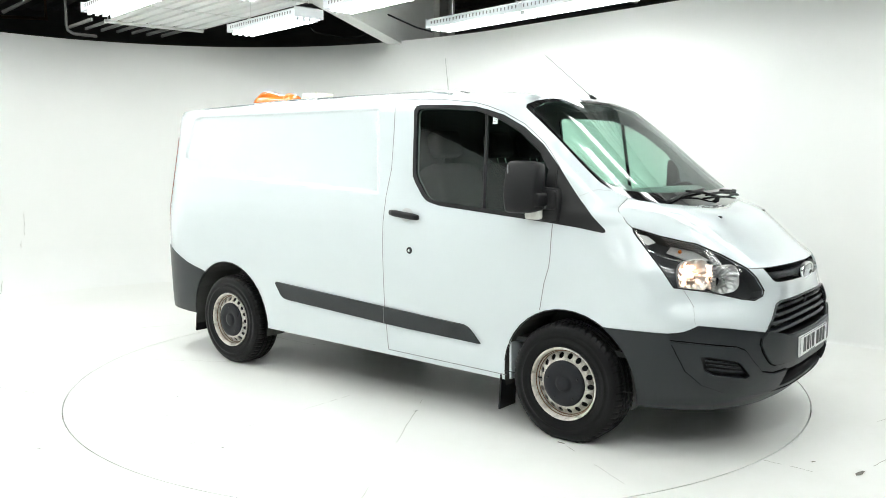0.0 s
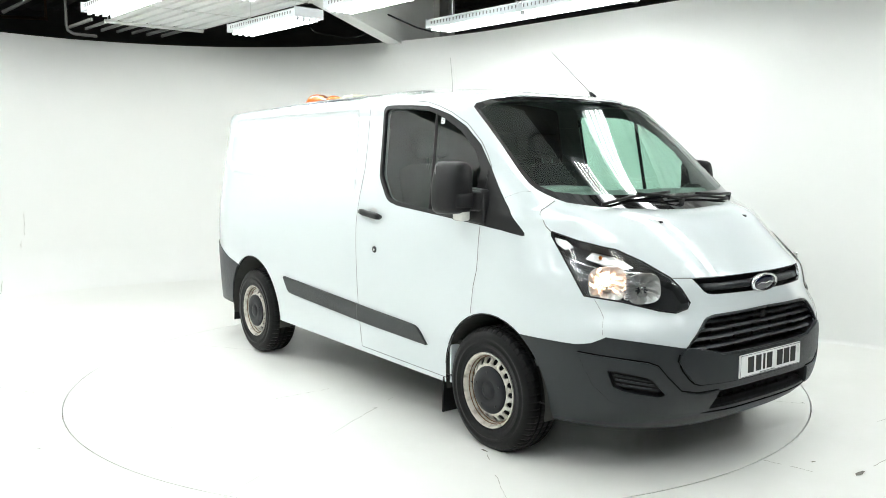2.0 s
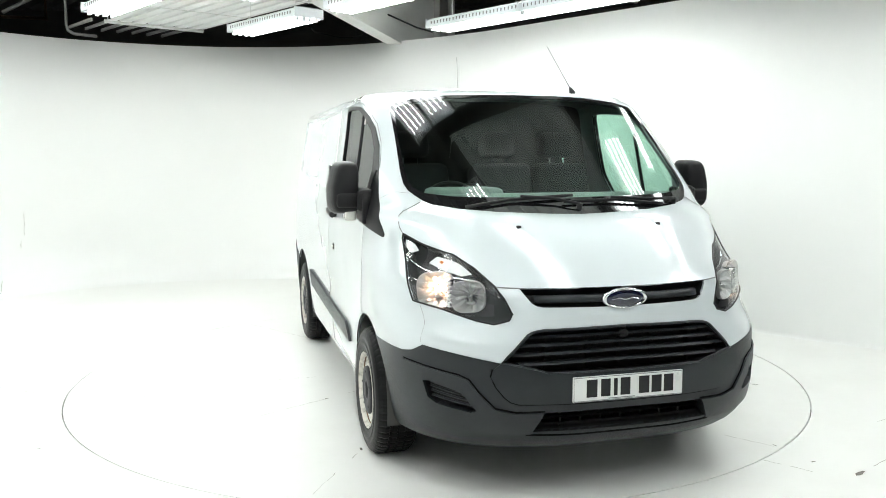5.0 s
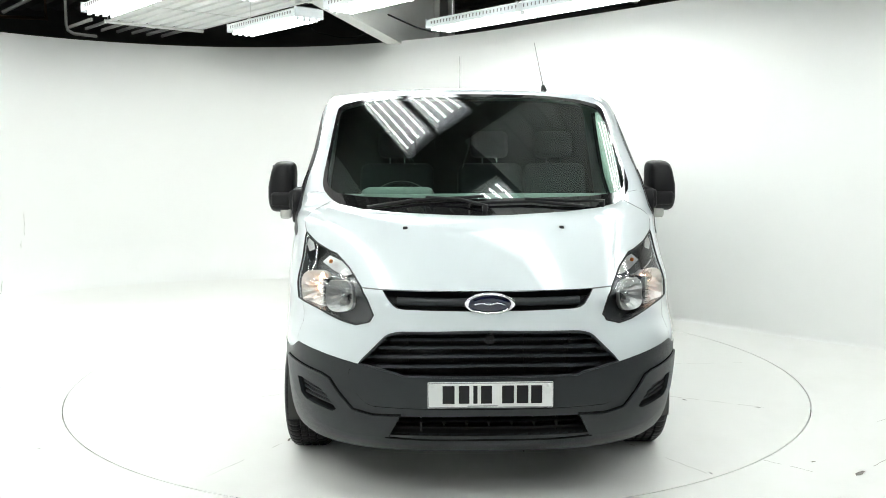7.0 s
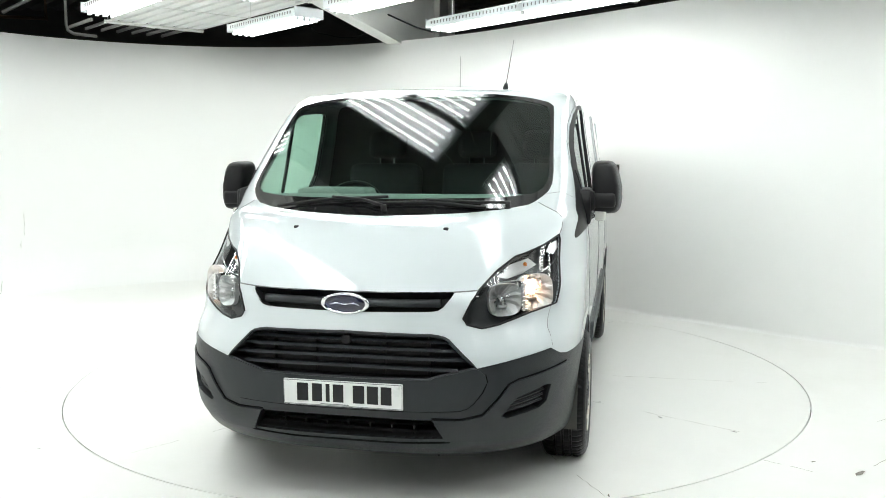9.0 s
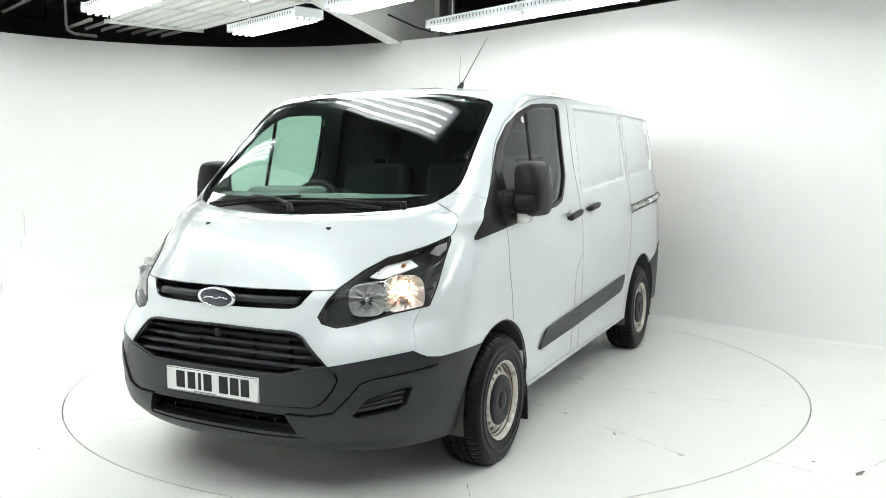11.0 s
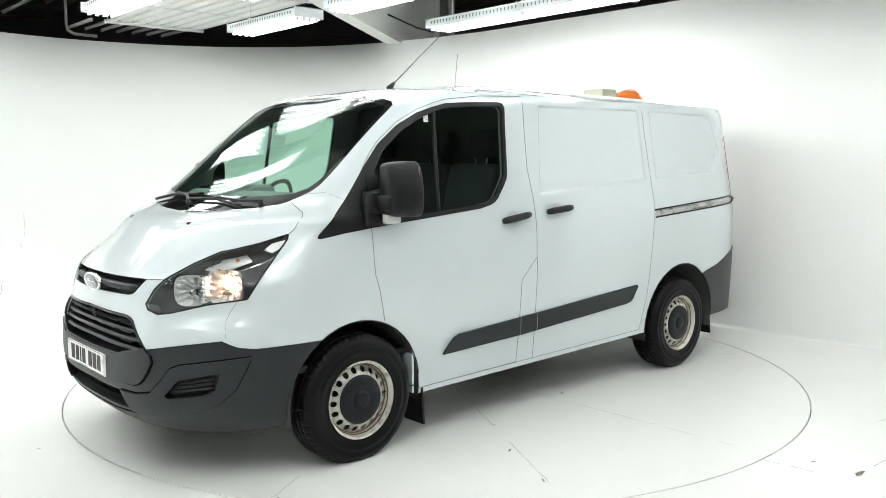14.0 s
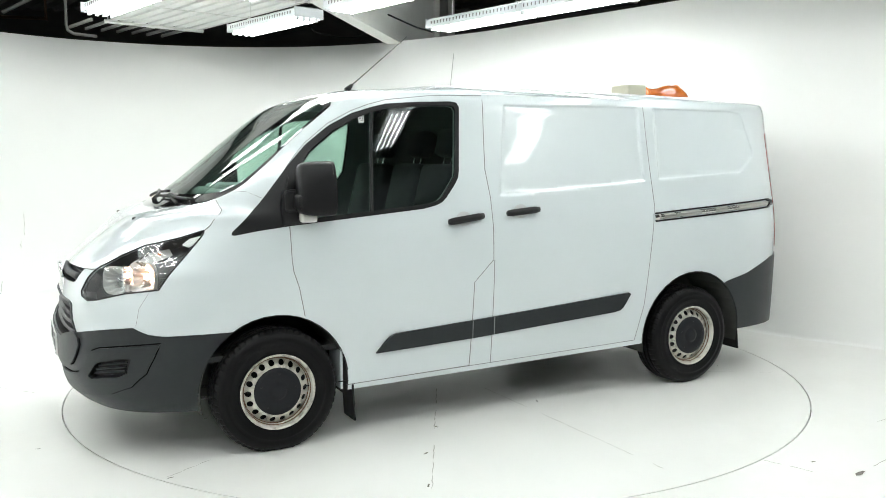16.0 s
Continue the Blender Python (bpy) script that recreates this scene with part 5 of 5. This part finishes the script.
        build_wheel(van, -2.933, 0.992 * s, 0.335, s)
        build_mirror(van, s)
        # arch liners
        for cx, cz, r in ((-0.012, 0.325, 0.405), (-2.945, 0.345, 0.432)):
            b = bmesh.new()
            rings = []
            for k2 in range(21):
                a = math.radians(-12 + 204 * k2 / 20)
                rings.append([b.verts.new((cx + r * math.cos(a), y * s, cz + r * math.sin(a))) for y in (0.972, 0.62)])
            for p, q in zip(rings, rings[1:]):
                b.faces.new((p[0], p[1], q[1], q[0]))
            cap = [r2[1] for r2 in rings]
            b.faces.new(cap)
            part("arch_liner", b, M_LINER, van)
        part("inner_panel", box(-0.390, -0.375, *sorted((0.78 * s, 0.966 * s)), 0.28, 0.52, 0.004), M_PAINT, van)
        # sill strip
        part("sill", tube(drop_on(tree, side([(-0.43, 0.283), (-2.44, 0.330)], s), d, -0.014), 0.013, 8), M_PAINT, van, smooth=True)
    part("sliding_door_gap", tube(drop_on(tree, side([(-1.343, 1.943), (-2.55, 1.945)] + SLIDING[-2:5:-1], 1), LEFT, -0.0008), 0.0025, 6), M_GAP, slide)
    part("sliding_door_gap", tube(drop_on(tree, side([(-1.347, 0.954), (-1.335, 0.325)], 1), LEFT, -0.0008), 0.0025, 6), M_GAP, slide)
    part("sill_gap", tube(drop_on(tree, side([(-0.41, 0.302), (-2.443, 0.348)], 1), LEFT, -0.0008), 0.0022, 6), M_GAP, van)
    part("sill_gap", tube(drop_on(tree, side([(-0.41, 0.302), (-1.322, 0.326)], -1), RIGHT, -0.0008), 0.0022, 6), M_GAP, van)
    # roof rail joint on the other side
    part("roof_gap", tube(drop_on(tree, side([(-1.335, 1.935), (-1.75, 1.943)], -1), RIGHT, -0.0008), 0.0022, 6), M_GAP, van)
    # handles
    for s, x0, x1, z0, z1, holder in ((1, -1.030, -1.262, 1.186, 1.214, doors[1]), (-1, -1.030, -1.262, 1.190, 1.214, doors[-1]), (1, -1.425, -1.655, 1.222, 1.240, slide)):
        d = LEFT if s > 0 else RIGHT
        line = drop_on(tree, side([(x0, z0), (x1, z1)], s), d, 0.030, 0.03)
        b = bmesh.new()
        rad = [0.013] + [0.017] * (len(line) - 2) + [0.013]
        add_tube(b, line, rad, 10)
        bmesh.ops.recalc_face_normals(b, faces=b.faces)
        c = sum(line, Vector()) / len(line)
        for v in b.verts:
            v.co.z = (v.co.z - (z0 + (z1 - z0) * (v.co.x - x0) / (x1 - x0))) * 1.25 + (z0 + (z1 - z0) * (v.co.x - x0) / (x1 - x0))
        h = part("door_handle", b, M_BLACK, holder, "black grip handle", smooth=True)
        # the cup is a nearly flat disc; its greyer colour stands for recess shade
        ring = [(c.x + 0.052 * math.cos(a), c.z + 0.042 * math.sin(a)) for a in [2 * math.pi * k / 24 for k in range(24)]]
        b = bmesh.new()
        rim_pts = drop_on(tree, side(ring, s), d, 0.0015, 0.2, closed=True)
        mid = sum(rim_pts, Vector()) / len(rim_pts)
        prev = None
        for k2, deep in ((1.0, 0.0), (0.92, 0.003), (0.75, 0.006), (0.4, 0.007), (0.02, 0.007)):
            loop = [b.verts.new(mid.lerp(p, k2) + Vector(d) * (deep * 0.12)) for p in rim_pts[:-1]]
            if prev:
                for q in range(len(loop)):
                    q2 = (q + 1) % len(loop)
                    b.faces.new((prev[q], prev[q2], loop[q2], loop[q]))
            prev = loop
        b.faces.new(prev)
        bmesh.ops.recalc_face_normals(b, faces=b.faces)
        part("handle_cup", b, M_CUP, holder, "nearly flat handle cup, its recess shade put into pale grey", smooth=True)
        for x in (x0 + (x1 - x0) * 0.12, x1 - (x1 - x0) * 0.12):
            p = drop_on(tree, side([(x, z0 + (z1 - z0) * (x - x0) / (x1 - x0)), (x - 0.001, z0 + (z1 - z0) * (x - x0) / (x1 - x0))], s), d)[0]
            part("handle_post", tube([p - Vector(d) * -0.004, p - Vector(d) * 0.030], 0.011, 8), M_BLACK, holder)
    p = drop_on(tree, side([(-1.115, 0.987), (-1.116, 0.987)], -1), RIGHT)[0]
    part("door_lock", lathe([(-0.002, 0.022), (0.006, 0.020), (0.007, 0.012), (0.004, 0.010), (0.004, 0.0)], 20, Matrix.Translation(p) @ pose(0, 0, 0, 0, 0, 180)), M_BLACK, doors[-1], "black lock", smooth=True)
    part("lock_barrel", lathe([(0.0, 0.009), (0.008, 0.008), (0.008, 0.0)], 12, Matrix.Translation(p) @ pose(0, 0, 0, 0, 0, 180)), M_CHROME, doors[-1], smooth=True)
    # sliding door track
    rail = new("door_track")
    rail.parent = van
    rail["label"] = "bright metal sliding door track"
    for dz, r, mat, out in ((0.0, 0.020, M_ALU, -0.006), (0.026, 0.006, M_BLACK, 0.0), (-0.026, 0.006, M_BLACK, 0.0), (0.006, 0.004, M_ALU, 0.015)):
        line = drop_on(tree, side([(-2.585, 1.164 + dz), (-3.70, 1.230 + dz * 1.1)], 1), LEFT, out)
        part("track_bar" if mat is M_ALU else "track_seal", tube(line, r, 8), mat, rail, smooth=True)
    part("track_end", tube(drop_on(tree, side([(-3.665, 1.228), (-3.715, 1.231)], 1), LEFT, -0.002, 0.02), 0.026, 8), M_BLACK, rail)
    part("track_stop", tube(drop_on(tree, side([(-2.565, 1.163), (-2.60, 1.165)], 1), LEFT, 0.002, 0.02), 0.024, 8), M_CHROME, rail)
    # dark tubes painting groove shade round the plate panel and along the lip
    part("groove_shade_line", tube(drop_on(tree, front(CENTRE[1:]), AHEAD, -0.003, 0.02), 0.010, 8), M_DEEP, bumper)
    part("groove_shade_line", tube(drop_on(tree, [(1, y, z) for y, z in ((-0.46, 0.330), (-0.25, 0.322), (0.25, 0.322), (0.46, 0.330))], AHEAD, 0.0, 0.03), 0.007, 6), M_DEEP, bumper)
    build_grilles(van, bm, tree)
    # plain oval badge, plate
    badge = lathe([(-0.012, 0.5), (0.004, 0.5), (0.009, 0.47), (0.008, 0.43), (0.002, 0.41)], 48)
    m = Matrix.Translation((0.968, 0, 0.928)) @ pose(0, 0, 0, 0, 0, -90) @ Matrix.Rotation(radians(-8), 4, "X") @ Matrix.Diagonal((0.222, 1, 0.094, 1))
    badge.faces.ensure_lookup_table()
    badge.transform(m)
    part("badge_ring", badge, M_CHROME, van, "oval chrome badge ring", smooth=True)
    part("badge_face", lathe([(0.0, 0.44), (0.004, 0.42), (0.006, 0.25), (0.007, 0.0)], 40, m), M_BLUE, van, "plain dark blue oval badge", smooth=True)
    swash = [m @ Vector((x, 0.0075, z)) for x, z in ((-0.30, -0.04), (-0.15, 0.05), (0.0, -0.03), (0.15, 0.04), (0.30, -0.03))]
    part("badge_swash", tube(smooth_line(swash, 4), 0.0032, 6), M_CHROME, van, "plain silver wave on the badge", smooth=True)
    plate = part("number_plate", box(1.012, 1.024, -0.272, 0.272, 0.481, 0.595, 0.004), M_PLATE, van, "white number plate with dark bars")
    part("plate_rim", tube([(1.024, -0.268, 0.485), (1.024, 0.268, 0.485), (1.024, 0.268, 0.591), (1.024, -0.268, 0.591), (1.024, -0.268, 0.485)], 0.0016, 4), M_GAP, plate)
    for y, w in ((-0.182, 0.052), (-0.115, 0.046), (-0.066, 0.018), (-0.018, 0.048), (0.075, 0.052), (0.138, 0.050), (0.199, 0.048)):
        part("plate_bar", box(1.0235, 1.0250, y - w / 2, y + w / 2, 0.501, 0.580), M_BLACK, plate)
    part("plate_small_bar", box(1.0235, 1.0246, -0.10, 0.03, 0.4885, 0.4925), M_GAP, plate)
    for y in (-0.25, 0.25):
        part("plate_screw", lathe([(0.0, 0.009), (0.003, 0.008), (0.004, 0.0)], 12, Matrix.Translation((1.0235, y, 0.580)) @ pose(0, 0, 0, 0, 0, -90)), M_PLATE, plate, smooth=True)
    # wipers
    for pts, arm in ((((-0.56, 1.302), (-0.33, 1.335), (0.02, 1.352)), ((0.02, 1.300), (-0.10, 1.330), (-0.27, 1.342))), (((-0.05, 1.322), (0.25, 1.328), (0.52, 1.302)), ((0.62, 1.318), (0.45, 1.322), (0.22, 1.332)))):
        w = new("wiper")
        w.parent = van
        blade = drop_on(tree, [(1, y, z) for y, z in pts], AHEAD, 0.016, 0.04)
        part("wiper_blade", tube(blade, 0.009, 6), M_BLACK, w, smooth=True)
        part("wiper_arm", tube(drop_on(tree, [(1, y, z) for y, z in arm], AHEAD, 0.026, 0.04), 0.0085, 6), M_BLACK, w, smooth=True)
        p = drop_on(tree, [(1, arm[0][0], arm[0][1]), (1, arm[0][0] + 0.001, arm[0][1])], AHEAD, 0.0)[0]
        part("wiper_pivot", tube([p - Vector((0.0, 0, 0.02)), p + Vector((0.008, 0, 0.028))], 0.015, 10), M_BLACK, w, smooth=True)
    # aerials
    part("aerial", tube([(-0.625, 0.462, 1.962), (-0.66, 0.461, 1.996), (-0.668, 0.461, 2.002), (-1.03, 0.455, 2.305)], [0.020, 0.011, 0.003, 0.0014], 8), M_BLACK, van, "thin black roof aerial", smooth=True)
    part("rear_aerial", tube([(-1.572, -0.006, 2.015), (-1.575, -0.006, 2.05), (-1.576, -0.006, 2.056), (-1.604, -0.007, 2.285)], [0.014, 0.009, 0.003, 0.0018], 8), M_DULL, van, "thin pale roof aerial", smooth=True)
    # roof beacons
    bar = new("light_bar")
    bar.parent = van
    bar["label"] = "amber beacon bar with a cream control box"
    part("control_box", box(CBOX[0], CBOX[1], CBOX[2], CBOX[3], 1.978, 2.108, 0.010), M_CREAM, bar, "cream plastic box")
    part("beacon_base", box(-3.60, -3.25, -0.12, 0.12, 1.965, 2.030, 0.01), M_CREAM, bar)
    b = bmesh.new()
    rings = []
    for x, top, half in ((-3.700, 1.997, 0.05), (-3.692, 2.030, 0.09), (-3.665, 2.065, 0.115), (-3.62, 2.089, 0.125), (-3.57, 2.097, 0.125), (-3.52, 2.094, 0.115), (-3.46, 2.078, 0.10),
                         (-3.40, 2.067, 0.09), (-3.33, 2.069, 0.09), (-3.27, 2.071, 0.088), (-3.235, 2.059, 0.08), (-3.225, 2.014, 0.07)):
        rings.append([b.verts.new((x, half * math.cos(a), 2.010 + 1.16 * (top - 1.985) * math.sin(a) ** 0.7)) for a in [math.pi * k / 14 for k in range(15)]])
    for p, q in zip(rings, rings[1:]):
        for k in range(14):
            b.faces.new((p[k], p[k + 1], q[k + 1], q[k]))
    b.faces.new(rings[0])
    b.faces.new(rings[-1][::-1])
    bmesh.ops.recalc_face_normals(b, faces=b.faces)
    part("beacon_lens", b, M_AMBER_DOME, bar, "glossy amber lens", smooth=True)
    for x in (-3.60, -3.30):
        part("beacon_band", tube([(x, 0.118 * (1 if x < -3.5 else 0.76) * math.cos(a), 2.012 + (0.128 if x < -3.5 else 0.099) * math.sin(a) ** 0.7) for a in [math.pi * k / 14 for k in range(15)]], 0.006, 5), M_AMBER, bar)
    build_cab(van, bm)
    bm.free()
    part("underbody", box(-3.75, 0.75, -0.62, 0.62, 0.27, 0.33, 0.02), M_BLACK, van)
    for x in (0.0, -2.933):
        part("axle", tube([(x, -0.8, 0.333), (x, 0.8, 0.333)], 0.04, 10), M_BLACK, van)
    part("floor_side", box(-2.48, -0.46, -0.93, 0.93, 0.335, 0.36), M_BLACK, van)
    part("rear_pan", box(-3.85, -3.40, -0.62, 0.62, 0.40, 0.43), M_BLACK, van)
    for o in van.children:
        o.location = VAN_AT
    return van


def build_cab(van, bm):
    lay = bm.faces.layers.int["region"]
    b = bmesh.new()
    seen = {}
    for f in bm.faces:
        c = f.calc_center_median()
        if f[lay] in (0, 14, 15, 4, 5, 16) and -1.36 < c.x < 0.35 and c.z > 0.45:
            vs = []
            for v in f.verts:
                if v not in seen:
                    seen[v] = b.verts.new(v.co - v.normal * 0.035)
                vs.append(seen[v])
            b.faces.new(vs[::-1])
    part("cab_lining", b, M_TRIM_GREY, van, smooth=True)
    half = [(curve_at(z, WIDE_Z, WIDE) - 0.03, z) for z in (0.40, 0.7, 1.0, 1.2, 1.45, 1.7, 1.85, 1.92)]
    poly = half + [(0.5, 1.95), (-0.5, 1.95)] + [(-y, z) for y, z in reversed(half)]
    part("bulkhead", prism(poly, 1.36, 1.34, pose(0, 0, 0, 0, 0, 90)), M_DARK, van)
    part("cab_floor", box(-1.34, 0.35, -0.92, 0.92, 0.50, 0.53), M_DARK, van)
    part("firewall", box(0.30, 0.33, -0.85, 0.85, 0.50, 1.20), M_DARK, van)
    # dashboard with a raised binnacle
    dash = prism([(0.33, 1.29), (0.10, 1.285), (-0.12, 1.25), (-0.20, 1.19), (-0.20, 1.05), (-0.10, 0.85), (0.33, 0.85)], -0.70, 0.70, bevel=0.02)
    d = part("dashboard", dash, M_TRIM_GREY, van, "grey-green plastic dashboard", smooth=False)
    part("dash_top", prism([(0.08, 1.33), (0.04, 1.365), (-0.14, 1.36), (-0.26, 1.28), (-0.26, 1.10), (0.08, 1.10)], -0.80, 0.80, bevel=0.02), M_TRIM_GREY, d)
    part("binnacle", box(-0.26, 0.02, -0.62, -0.22, 1.22, 1.395, 0.035), M_TRIM_GREY, d, smooth=True)
    part("dash_tray", box(-0.10, 0.22, 0.02, 0.40, 1.27, 1.305, 0.015), M_TRIM_GREY, d)
    w = part("steering_wheel", lathe([(0.0, 0.172), (0.016, 0.188), (0.0, 0.204), (-0.016, 0.188)], 40, Matrix.Translation((-0.33, -0.41, 1.245)) @ Matrix.Rotation(radians(62), 4, "Y") @ Matrix.Rotation(radians(90), 4, "X"), close=True), M_BLACK, van, smooth=True)
    part("wheel_spokes", box(-0.03, 0.03, -0.18, 0.18, -0.012, 0.012, 0.006, Matrix.Translation((-0.325, -0.41, 1.24)) @ Matrix.Rotation(radians(62), 4, "Y")), M_BLACK, w)
    part("steering_column", tube([(-0.33, -0.41, 1.24), (-0.10, -0.41, 1.12)], 0.05, 12), M_BLACK, w)
    for y, wd in ((-0.45, 0.50), (0.18, 0.44), (0.62, 0.42)):
        seat = new("seat")
        seat.parent = van
        m = Matrix.Translation((-1.08, y, 0.93)) @ Matrix.Rotation(radians(-14), 4, "Y")
        part("backrest", box(-0.09, 0.09, -wd / 2, wd / 2, -0.05, 0.60, 0.05, m), M_SEAT, seat, smooth=True)
        part("cushion", box(-1.10, -0.55, y - wd / 2, y + wd / 2, 0.80, 0.95, 0.05), M_SEAT, seat, smooth=True)
        part("headrest", box(-0.06, 0.06, -0.13, 0.13, 0.65, 0.83, 0.04, m), M_SEAT, seat, smooth=True)
        for k in (-0.05, 0.05):
            part("headrest_post", tube([m @ Vector((0, k, 0.58)), m @ Vector((0, k, 0.68))], 0.007, 6), M_CHROME, seat)


def motions():
    rows = [(k * 0.2, pose(0, 0, 0, 0, 0, -38.62 - 7.163 * k * 0.2)) for k in range(81)]
    walk(the_van, rows)
    walk(the_turntable, rows)


build_hall()
the_turntable = build_turntable()
build_lights()
build_steelwork()
build_floor_marks(the_turntable)
the_van = build_van()
motions()
